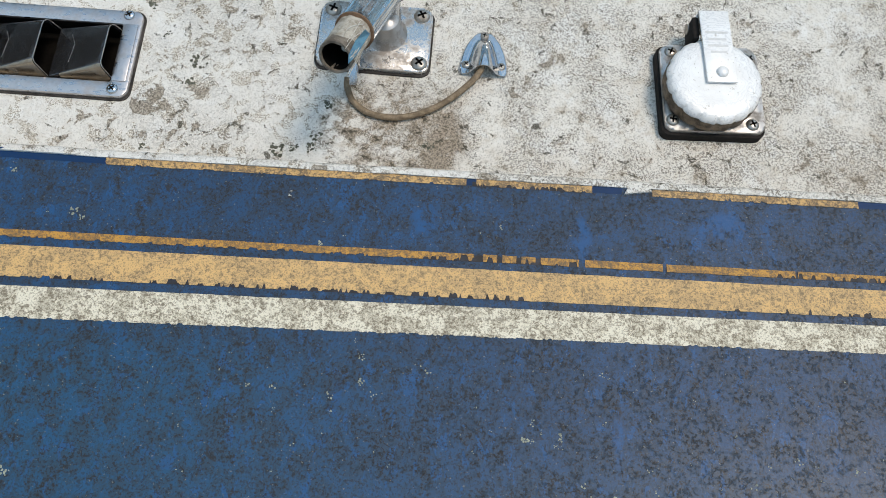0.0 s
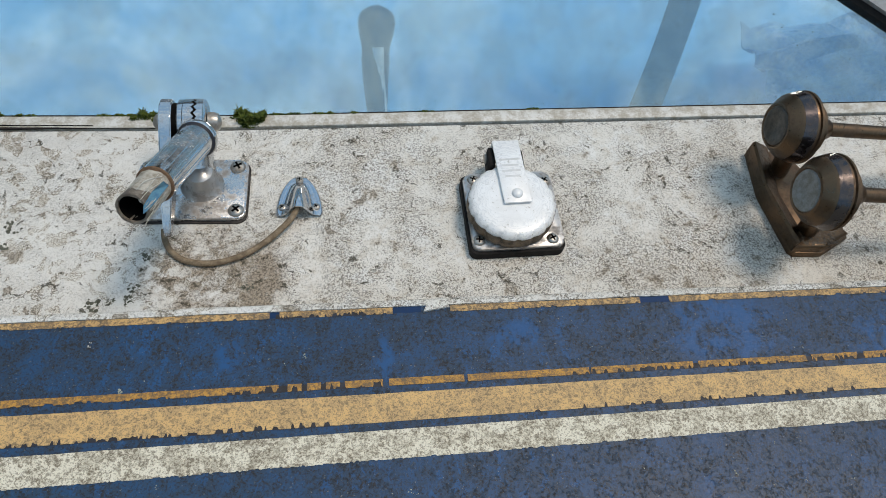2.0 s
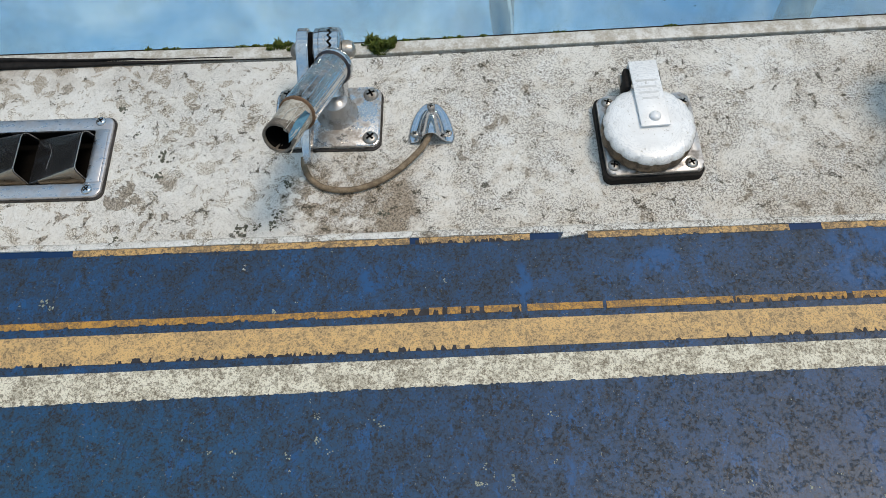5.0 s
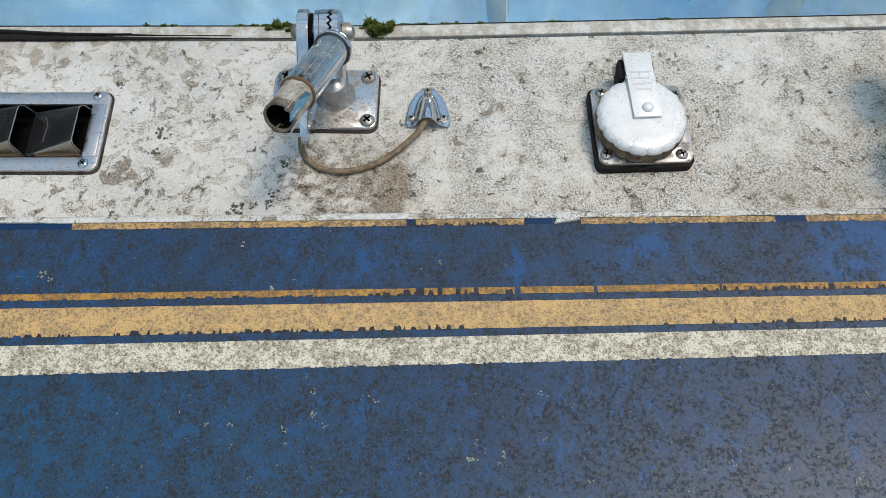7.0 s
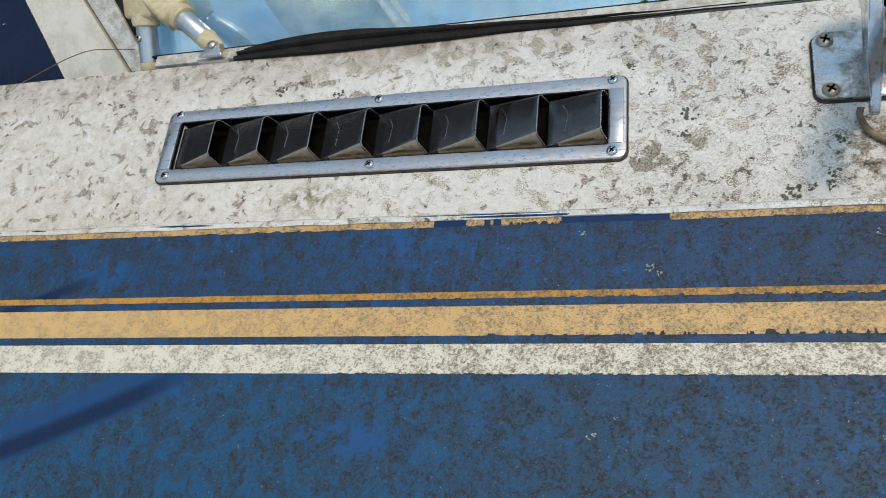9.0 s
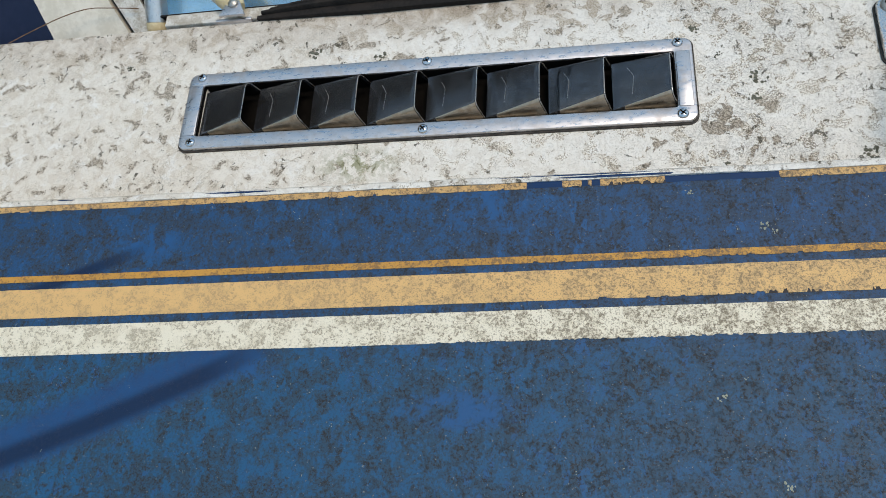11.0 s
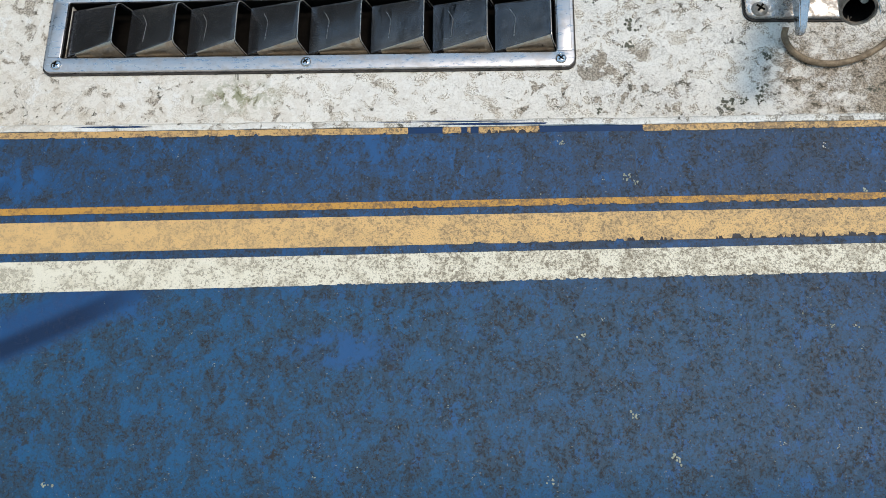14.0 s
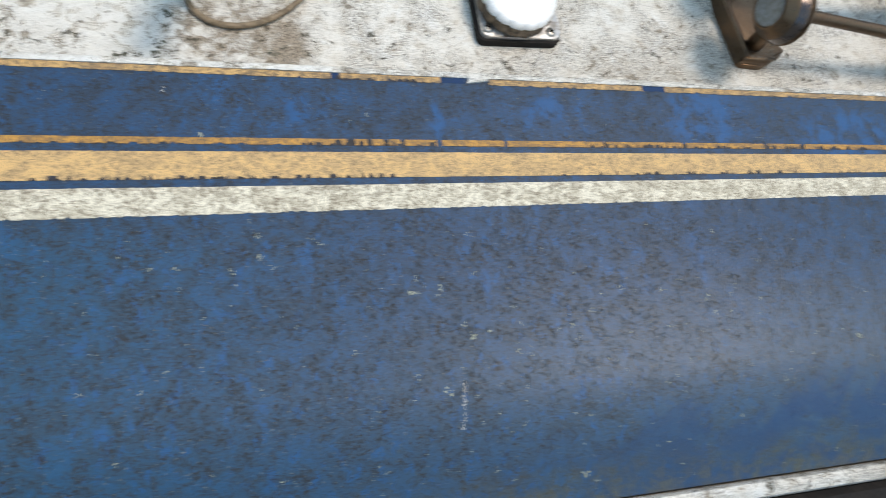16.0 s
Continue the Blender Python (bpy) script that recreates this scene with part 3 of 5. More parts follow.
def add_screw(parent, m, r=0.0042, material=None):
    """A crosshead screw whose head sits on the plane z = 0 of the pose m."""
    prof = [(0, -0.001), (r, -0.001), (r, 0.0003), (r * 0.93, r * 0.2), (r * 0.75, r * 0.36), (r * 0.45, r * 0.46), (0, r * 0.5)]
    s = part("screw", lathe(prof, 20, m), material or DULL, parent)
    turn = random.uniform(0, 90)
    # black bars in the head paint the shade of its cross recess
    cross = bmesh.new()
    for a in (0, 90):
        b = block(-r * 0.56, r * 0.56, -r * 0.13, r * 0.13, r * 0.30, r * 0.52)
        bmesh.ops.transform(b, matrix=m @ pose(0, 0, 0, 0, 0, a + turn), verts=b.verts)
        merge(cross, b)
    part("recess_bars", cross, SHADEBLACK, s, "black bars painting the shade of a cross-shaped recess")
    return s


# ---- the white foredeck ----
DECK_BACK, DECK_EDGE = 0.3885, 0.190
VX0, VX1, VY0, VY1 = -0.2605, 0.1035, 0.2805, 0.3270


def back(x):
    """How far the windscreen's foot lies aft of its straight run."""
    return 0.026 * max(0.0, x - 0.30)


def foredeck():
    bm = bmesh.new()
    xs = [-1.6, -0.8, VX0, VX1, 0.30, 1.9]
    ys = [0.10, VY0, VY1, DECK_BACK]
    top = {(i, j): bm.verts.new((x, y + (back(x) if j == 3 else 0), 0)) for i, x in enumerate(xs) for j, y in enumerate(ys)}
    low = {(i, j): bm.verts.new((x, y + (back(x) if j == 3 else 0), -0.012)) for i, x in enumerate(xs) for j, y in enumerate(ys)}
    for i in range(len(xs) - 1):
        for j in range(len(ys) - 1):
            if (i, j) == (2, 1):
                for a, b in (((2, 1), (3, 1)), ((3, 1), (3, 2)), ((3, 2), (2, 2)), ((2, 2), (2, 1))):
                    bm.faces.new((top[a], top[b], low[b], low[a]))
                continue
            for lay in (top, low):
                bm.faces.new((lay[i, j], lay[i + 1, j], lay[i + 1, j + 1], lay[i, j + 1]))
    for i in range(len(xs) - 1):
        bm.faces.new((top[i, 3], top[i + 1, 3], low[i + 1, 3], low[i, 3]))
        bm.faces.new((top[i, 0], top[i + 1, 0], low[i + 1, 0], low[i, 0]))
    ob = link("foredeck", bm, DECK, False)
    return tagged(ob, "off-white gelcoat foredeck, pitted and stained with dirt", "deck", kind="structure")


foredeck()
# black block below the opening stands for the shade inside the vent
tagged(link("vent_shade_block", block(VX0 - 0.02, VX1 + 0.02, VY0 - 0.02, VY1 + 0.02, -0.10, -0.0125), SHADEBLACK, False),
       "black block under the louvered vent, painting the shade inside", "duct", kind="structure")

# ---- the blue cabin top with its stripes ----
TOP = 0.072


def blue_z(y):
    return TOP if y > 0.0 else TOP - 0.030 * (min(-y, 0.084) / 0.08) ** 1.9


def edge_y(x):
    return 0.1888 + 0.004 * min(x, 0.15) + 0.011 * max(0.0, x - 0.15)


def cabin_top():
    bm = bmesh.new()
    xs = [-1.6 + 0.05 * i for i in range(71)]
    rows = []
    for x in xs:
        e = edge_y(x)
        ys = [e, 0.12, 0.06] + [-0.004 * k for k in range(0, 21)]
        row = [bm.verts.new((x, e, 0.040))]
        row += [bm.verts.new((x, y, blue_z(y))) for y in ys]
        row.append(bm.verts.new((x, -0.082, 0.02)))
        rows.append(row)
    for a, b in zip(rows, rows[1:]):
        for i in range(len(a) - 1):
            bm.faces.new((a[i], a[i + 1], b[i + 1], b[i]))
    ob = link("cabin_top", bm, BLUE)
    return tagged(ob, "faded blue painted cabin top under a film of grime", "cabin top", kind="structure")


cabin = cabin_top()


def lip():
    bm = bmesh.new()
    rows = []
    for i in range(351):
        x = -1.6 + 0.01 * i
        e = edge_y(x) + 0.0007 * noise.noise((x * 40, 3, 0))
        prof = [(0.0, -0.03), (0.0, 0.0009), (0.0022, 0.0014), (0.0042, 0.0005), (0.0056, -0.0018), (0.0062, -0.006), (0.0064, -0.072)]
        rows.append([bm.verts.new((x, e + dy, TOP + dz)) for dy, dz in prof])
    for a, b in zip(rows, rows[1:]):
        for k in range(len(a) - 1):
            bm.faces.new((a[k], a[k + 1], b[k + 1], b[k]))
    return part("rolled_edge", bm, LIP, cabin, "chipped white rolled edge")


lip()


def stripe(name, material, upper, lower, label, gaps=(), chips=(), seed=1):
    """A thin strip of tape between two lines, with ragged edges, missing lengths and chips bitten from its lower edge."""
    rnd = random.Random(seed)
    step = 0.0007
    bm = bmesh.new()
    prev = None
    x, bite, left = -1.5, 0.0, 0
    while x < 1.7:
        gone = any(a < x < b for a, b in gaps)
        u = upper(x) + 0.00013 * noise.noise((x * 300, seed, 0)) + 0.0002 * noise.noise((x * 60, seed, 5))
        l = lower(x) + 0.00015 * noise.noise((x * 300, seed, 9)) + 0.0002 * noise.noise((x * 70, seed, 3))
        if left > 0:
            left -= 1
        else:
            bite = 0.0
            for a, b, deep, often in chips:
                if a < x < b and rnd.random() < often:
                    bite, left = deep * rnd.uniform(0.3, 1.0), rnd.choice((0, 1, 1, 2, 3, 5))
        l = min(l + bite * rnd.uniform(0.6, 1.0), u - 0.0002)
        if gone:
            prev = None
        else:
            col = [bm.verts.new((x, yy, blue_z(yy) + dz)) for yy, dz in ((u, -0.001), (u, 0.00035), (l, 0.00035), (l, -0.001))]
            if prev:
                for k in range(3):
                    bm.faces.new((prev[k], prev[k + 1], col[k + 1], col[k]))
            prev = col
        x += step
    ob = part(name, bm, material, cabin, label, False)
    scar = bmesh.new()
    for a, b, deep, often in chips:
        if deep < 0.002:
            continue
        n = max(4, int((b - a) / 0.004))
        rows = []
        for i in range(n + 1):
            x = a + (b - a) * i / n
            w = lower(x)
            rows.append([scar.verts.new((x, w + deep * 0.9, blue_z(w) + 0.00015)), scar.verts.new((x, w - 0.0001 + 0.0004 * noise.noise((x * 120, seed, 4)), blue_z(w) + 0.00015))])
        for p, q in zip(rows, rows[1:]):
            scar.faces.new((p[0], p[1], q[1], q[0]))
    if scar.verts:
        part("bared_edge", scar, SCAR, ob, "dark glue left where tape has chipped off")
    else:
        scar.free()
    return ob


stripe("edge_stripe", EDGETAPE, lambda x: edge_y(x) - 0.0002, lambda x: edge_y(x) - 0.0043, "orange pinstripe, partly peeled away",
       gaps=((0.004, 0.024), (0.036, 0.039), (0.042, 0.046), (0.083, 0.144), (0.347, 0.352), (0.418, 0.452), (0.571, 0.589), (0.93, 0.95)),
       chips=((0.05, 0.083, 0.0035, 0.5), (0.35, 0.41, 0.003, 0.25), (-1, 1.5, 0.0016, 0.05)), seed=3)
bm = bmesh.new()
for x0, x1 in ((-0.20, -0.15), (0.000, 0.046), (0.078, 0.148), (0.345, 0.354), (0.417, 0.435), (0.569, 0.591)):
    n = 24
    rows = []
    for i in range(n + 1):
        x = x0 + (x1 - x0) * i / n
        e = edge_y(x)
        rows.append([bm.verts.new((x, e + 0.0002, TOP + 0.00012)), bm.verts.new((x, e - 0.0040 + 0.0004 * noise.noise((x * 200, 1, 1)), TOP + 0.00012))])
    for a, b in zip(rows, rows[1:]):
        bm.faces.new((a[0], a[1], b[1], b[0]))
part("bared_line", bm, NAVYLINE, cabin, "dark navy paint bared under peeled tape")
scratch = bmesh.new()
for x0, x1, off in ((-0.205, -0.150, 0.0024), (-0.02, 0.125, 0.0030), (0.02, 0.10, 0.0014), (-0.31, -0.295, 0.0026)):
    pts = [(x0 + (x1 - x0) * i / 12, edge_y(x0) + off + 0.0003 * noise.noise((x0 * 50 + i, 2, 2)), TOP + 0.0013 - max(0.0, off - 0.0022) * 0.5) for i in range(13)]
    merge(scratch, pipe(pts, [0.0001] + [rnd_w for rnd_w in (0.0004, 0.0006, 0.0007, 0.0008, 0.0007, 0.0008, 0.0007, 0.0006, 0.0007, 0.0005, 0.0004)] + [0.0001], 6, True, 0.4))
part("blue_smear", scratch, NAVYLINE, cabin, "thin smears of blue paint on the white edge")
chip = bmesh.new()
for x0, x1, y0 in ((0.436, 0.452, -0.0042), (0.372, 0.381, 0.0), (0.085, 0.128, 0.0)):
    merge(chip, prism([(x0, edge_y(x0) + y0), (x1, edge_y(x1) + y0 * 0.4), (x1 - 0.002, edge_y(x1) + 0.0016), (x0 + 0.003, edge_y(x0) + 0.0018)], TOP, TOP + 0.0016, 0.0003))
part("white_chip", chip, LIP, cabin, "bare white chip at the edge")
stripe("thin_stripe", ORANGE, lambda x: 0.1415 + 0.0145 * x, lambda x: 0.1373 + 0.0145 * x, "thin orange pinstripe, chipped",
       gaps=((0.3535, 0.3575), (0.366, 0.368), (0.376, 0.3785), (0.3865, 0.389), (0.4105, 0.4135), (0.457, 0.4585), (0.5300, 0.5310), (0.594, 0.597), (0.666, 0.669), (0.70, 0.703)),
       chips=((0.325, 0.41, 0.004, 0.16), (0.22, 0.325, 0.0015, 0.12), (0.52, 1.2, 0.0035, 0.22), (-0.0, 0.3, 0.0015, 0.08)), seed=5)
stripe("wide_stripe", YELLOW, lambda x: 0.1325 + 0.0155 * x, lambda x: 0.1145 + 0.0195 * x, "wide yellow stripe with a ragged lower edge",
       chips=((0.03, 0.13, 0.0016, 0.12), (0.13, 0.385, 0.0034, 0.17), (0.49, 0.54, 0.004, 0.04), (0.55, 0.75, 0.003, 0.08)), seed=8)
stripe("cream_stripe", CREAM, lambda x: 0.1095 + 0.0205 * x, lambda x: 0.0918 + 0.0245 * x, "cream stripe speckled with grey dirt",
       chips=((-0.05, 0.40, 0.0010, 0.25), (0.4, 0.9, 0.0008, 0.1)), seed=11)

# ---- the rail and hull below ----


def long_profile(name, prof, material, label, category):
    bm = bmesh.new()
    rows = [[bm.verts.new((x, y, z)) for y, z in prof] for x in (-1.6, -0.5, 0.4, 1.0, 1.9)]
    for a, b in zip(rows, rows[1:]):
        for k in range(len(prof)):
            bm.faces.new((a[k], a[(k + 1) % len(prof)], b[(k + 1) % len(prof)], b[k]))
    bm.faces.new(rows[0])
    bm.faces.new(rows[-1][::-1])
    return tagged(link(name, bm, material), label, category, kind="structure")


long_profile("rail", [(-0.0815, 0.020), (-0.0815, 0.040), (-0.0835, 0.0445), (-0.088, 0.046), (-0.0925, 0.0435), (-0.094, 0.038), (-0.094, 0.020)],
             LIP, "white gunwale rail with brown stains", "rail")
long_profile("rubbing_strake", [(-0.0955, -0.02), (-0.0955, 0.030), (-0.100, 0.0335), (-0.110, 0.032), (-0.114, 0.026), (-0.118, 0.026), (-0.126, 0.020),
                                (-0.130, 0.005), (-0.128, -0.02)], RUBBER, "black rubber rubbing strake along the hull", "strake")
long_profile("hull", [(-0.080, 0.018), (-0.120, -0.022), (-0.10, -0.9), (1.8, -0.9), (1.8, -0.70), (0.1, -0.70), (0.1, 0.018)], LIP, "white hull side below the rail", "hull")
water = bmesh.new()
bmesh.ops.create_grid(water, x_segments=8, y_segments=8, size=600, matrix=Matrix.Translation((0, 0, -0.85)))
tagged(link("water", water, WATER), "dark still harbour water round the hull", "water", kind="structure")

# ---- unseen dark ring, added for low dark reflections in the metal ----
shore = bmesh.new()
rows = []
for i in range(240):
    a = 2 * math.pi * i / 240
    c, d = math.cos(a), math.sin(a)
    # raised on one side so the louvers mirror something dark
    tall = 70 + 105 * max(0.0, 0.62 * d - 0.78 * c) ** 2 + 16 * noise.noise((2.2 * c, 2.2 * d, 1)) + 14 * noise.noise((11 * c, 11 * d, 2)) + 7 * noise.noise((40 * c, 40 * d, 3))
    rows.append([shore.verts.new((r * c, r * d, z)) for r, z in ((250, -0.9), (252 + 3 * noise.noise((30 * c, 30 * d, 5)), tall * 0.35), (262, tall * 0.8), (275, tall), (300, tall * 0.9))])
for a, b in zip(rows, rows[1:] + rows[:1]):
    for k in range(4):
        shore.faces.new((a[k], b[k], b[k + 1], a[k + 1]))
tagged(link("backdrop", shore, DARKRING), "unseen dark ring added for low reflections in the metal", "shore", kind="structure")

# ---- the windscreen ----
GY, GZ, GK = 0.404, -0.030, 0.75


def on_glass(x, y, up=0.0):
    n = Vector((0, -GK, 1)).normalized()
    return Vector((x, y, GZ + GK * (y - GY))) + up * n


def slab(corners, thick, up=0.0):
    """A plate on the windscreen's slope, through corners (x, y), with its face raised by up."""
    bm = bmesh.new()
    a = [bm.verts.new(on_glass(x, y, up)) for x, y in corners]
    b = [bm.verts.new(on_glass(x, y, up - thick)) for x, y in corners]
    bm.faces.new(a)
    bm.faces.new(b[::-1])
    n = len(a)
    for i in range(n):
        bm.faces.new((a[i], b[i], b[(i + 1) % n], a[(i + 1) % n]))
    return bm


def foot_bar(x0, x1, y0, y1, z0, z1, bevel=0.0):
    """A bar along the windscreen's foot."""
    bm = merge(block(x0, 0.30, y0, y1, z0, z1), block(0.30, x1, y0, y1, z0, z1))
    bmesh.ops.remove_doubles(bm, verts=bm.verts, dist=0.0001)
    bmesh.ops.delete(bm, geom=[f for f in bm.faces if all(abs(v.co.x - 0.30) < 1e-5 for v in f.verts)], context="FACES_ONLY")
    for v in bm.verts:
        v.co.y += back(v.co.x)
    if bevel:
        rim = [e for e in bm.edges if e.is_manifold and e.calc_face_angle(0.0) > 1.0]
        bmesh.ops.bevel(bm, geom=rim, offset=bevel, segments=2, affect="EDGES", profile=0.5)
    return bm


window = tagged(link("window_1", foot_bar(-0.314, 1.30, 0.3938, 0.4060, -0.050, -0.002, 0.0015), FRAMEPAINT),
                "raked windscreen in a weathered pale metal frame", "windscreen", kind="structure")
pane = part("pane", slab([(-0.328, 0.4065), (0.30, 0.4065), (1.02, 0.4255), (0.60, 0.62), (-0.44, 0.62)], 0.005), GLASS, window, "tinted glass reflecting blue sky and cloud")
pane.visible_shadow = False
part("seal", foot_bar(-0.345, 1.30, 0.3886, 0.3938, -0.05, -0.006), SHADOWGAP, window, "dark bar in the gap at the windscreen's foot")
part("glazing_bead", foot_bar(-0.33, 1.02, 0.4060, 0.4078, -0.04, -0.0035), RUBBER, window, "thin black glazing bead")
part("side_seal", slab([(1.000, 0.4275), (1.012, 0.4275), (0.592, 0.62), (0.580, 0.62)], 0.012, 0.006), RUBBER, window, "black rubber seal")
part("side_frame", slab([(1.012, 0.4275), (1.060, 0.4275), (0.640, 0.62), (0.592, 0.62)], 0.03, 0.012), GREYFRAME, window, "grey anodised side frame")
part("outer_seal", slab([(1.060, 0.4275), (1.072, 0.4275), (0.652, 0.62), (0.640, 0.62)], 0.03, 0.008), RUBBER, window)
part("post_seal", slab([(-0.331, 0.405), (-0.324, 0.405), (-0.435, 0.62), (-0.448, 0.62)], 0.012, 0.004), RUBBER, window)
part("post_frame", slab([(-0.352, 0.404), (-0.331, 0.404), (-0.448, 0.62), (-0.495, 0.62)], 0.02, 0.006), FRAMEPAINT, window, "pale side frame")
part("post_joint", slab([(-0.356, 0.403), (-0.352, 0.403), (-0.495, 0.62), (-0.499, 0.62)], 0.02, 0.001), SHADOWGAP, window)
tagged(link("cabin_post", slab([(-0.434, 0.400), (-0.356, 0.400), (-0.499, 0.62), (-0.535, 0.62)], 0.03, 0.004), CREAMPAINT),
       "cream painted windscreen post with fine cracks", "post", kind="structure")
tagged(link("cabin_side", slab([(-1.6, 0.398), (-0.434, 0.398), (-0.535, 0.62), (-1.6, 0.62)], 0.03, 0.003), NAVY),
       "dark navy painted cabin side beside the windscreen", "cabin side", kind="structure")
tagged(link("cabin_side", slab([(1.072, 0.4275), (1.9, 0.4275), (1.9, 0.62), (0.652, 0.62)], 0.03, 0.003), NAVY),
       "dark navy painted cabin side beyond the windscreen", "cabin side", kind="structure")
tagged(link("window_head", slab([(-0.54, 0.62), (0.66, 0.62), (0.64, 0.645), (-0.55, 0.645)], 0.03, 0.006), GREYFRAME), "grey head rail of the windscreen", "rail", kind="structure")
tagged(link("cabin_floor", block(-1.6, 1.9, 0.41, 1.8, -0.60, -0.55), SKYTONE, False), "cabin floor behind the glass, painted the blue of reflected sky", "floor", kind="structure")
tagged(link("cabin_bulkhead", block(-1.6, 1.9, 0.385, 0.3885, -0.60, -0.013), SKYTONE, False), "bulkhead below the foredeck, painted the blue of reflected sky", "wall", kind="structure")

# ---- inside the cabin, seen through the glass ----
lever = thing("throttle_lever", (0.428, 0.50, -0.17), "black handled throttle lever with a chrome shaft inside the cabin", "lever")
part("handle", pipe(curve_through([(0.4285, 0.505, -0.145), (0.4250, 0.528, -0.117), (0.4245, 0.556, -0.088), (0.4260, 0.580, -0.068), (0.4270, 0.597, -0.056)], 6),
                    [0.0085, 0.009, 0.0095, 0.010, 0.0105, 0.011, 0.0115, 0.012, 0.0125, 0.013, 0.0135, 0.014, 0.0142, 0.0138, 0.0142, 0.0155, 0.017, 0.018, 0.0185, 0.0188, 0.0185, 0.0175, 0.0155, 0.0115, 0.004], 20), BLACKPLASTIC, lever)
part("shaft", pipe([(0.432, 0.500, -0.150), (0.4265, 0.556, -0.072)], 0.0060, 14), SHAFT, lever, "bright chrome shaft")
part("base", lathe([(0, 0), (0.022, 0), (0.020, 0.012), (0.010, 0.02), (0, 0.021)], 20, Matrix.Translation((0.430, 0.498, -0.17))), BLACKPLASTIC, lever)
tagged(link("dashboard", block(-0.55, 1.3, 0.41, 0.75, -0.20, -0.171, 0.004), SKYTONE), "dashboard shelf behind the windscreen, painted the blue of reflected sky", "dashboard", kind="structure")
strap = thing("canvas_strap", (0.69, 0.50, -0.17), "beige canvas strap hanging inside the windscreen", "strap")
part("webbing", pipe(curve_through([(0.677, 0.445, -0.215), (0.694, 0.485, -0.168), (0.712, 0.520, -0.125), (0.737, 0.570, -0.085), (0.767, 0.64, -0.02)], 8), 0.016, 10, True, 0.25), CANVAS, strap)
tarp = bmesh.new()
bmesh.ops.create_grid(tarp, x_segments=40, y_segments=30, size=0.5)
for v in tarp.verts:
    x, y = v.co.x * 0.34 + 1.02, v.co.y * 0.22 + 0.53
    v.co = Vector((x, y, -0.110 + 0.05 * noise.noise((x * 9, y * 9, 2)) + 0.03 * abs(noise.noise((x * 22, y * 30, 7)))))
bmesh.ops.solidify(tarp, geom=tarp.faces[:], thickness=0.002)
tagged(link("tarpaulin", tarp, TARP), "crumpled bright blue tarpaulin inside the cabin", "tarpaulin")
cur = thing("curtain_roll", (-0.26, 0.55, -0.2), "grey rolled curtain inside the windscreen", "curtain")
part("roll", pipe([(-0.163, 0.430, -0.13), (-0.213, 0.490, -0.100), (-0.303, 0.600, -0.045)], 0.018, 18), ROLLGREY, cur, "smooth grey roll")
part("fold", pipe([(-0.110, 0.425, -0.14), (-0.160, 0.487, -0.110), (-0.250, 0.600, -0.055)], 0.040, 18, True, 0.20), CURTAIN, cur, "hanging sage-green fold")
for off in (0.048, 0.060):
    part("hem", pipe([(-0.110 + off, 0.425, -0.132), (-0.160 + off, 0.487, -0.102), (-0.250 + off, 0.600, -0.047)], 0.0035, 8, True, 0.5), FRAMEPAINT, cur, "pale stitched hem")

# ---- louvered vent ----
vent = thing("louvered_vent", (-0.079, 0.302, 0), "stainless louvered vent with eight scoops, rust-spotted", "vent")
VC = ((-0.2745 + 0.1155) / 2, (0.2670 + 0.3365) / 2)
part("frame", ring(rounded(*VC, 0.390, 0.0695, 0.0065), rounded(*VC, 0.3640, 0.0465, 0.0015), 0.0, 0.0042, 0.0012), STEEL, vent, "brushed stainless frame")
part("gasket", ring(rounded(*VC, 0.3925, 0.0725, 0.0075), rounded(*VC, 0.370, 0.052, 0.002), 0.0, 0.0012), SHADOWGAP, vent, "thin dark line round the frame")
for x in (-0.2665, 0.1085):
    part("end_strip", block(x - 0.005, x + 0.005, VC[1] - 0.0232, VC[1] + 0.0232, 0.003, 0.0050, 0.0008), STEEL, vent, "bright end strip")
pitch = (VX1 - VX0) / 8
# black band over the opening's pale sides, painting them as shaded
opening_shade = ring(rounded(VC[0], VC[1], VX1 - VX0 + 0.0002, VY1 - VY0 + 0.0002, 0.0012), rounded(VC[0], VC[1], VX1 - VX0 - 0.0012, VY1 - VY0 - 0.0012, 0.0010), -0.013, 0.0030)
part("opening_shade", opening_shade, SHADEBLACK, vent, "black band painting the shade inside the vent opening")


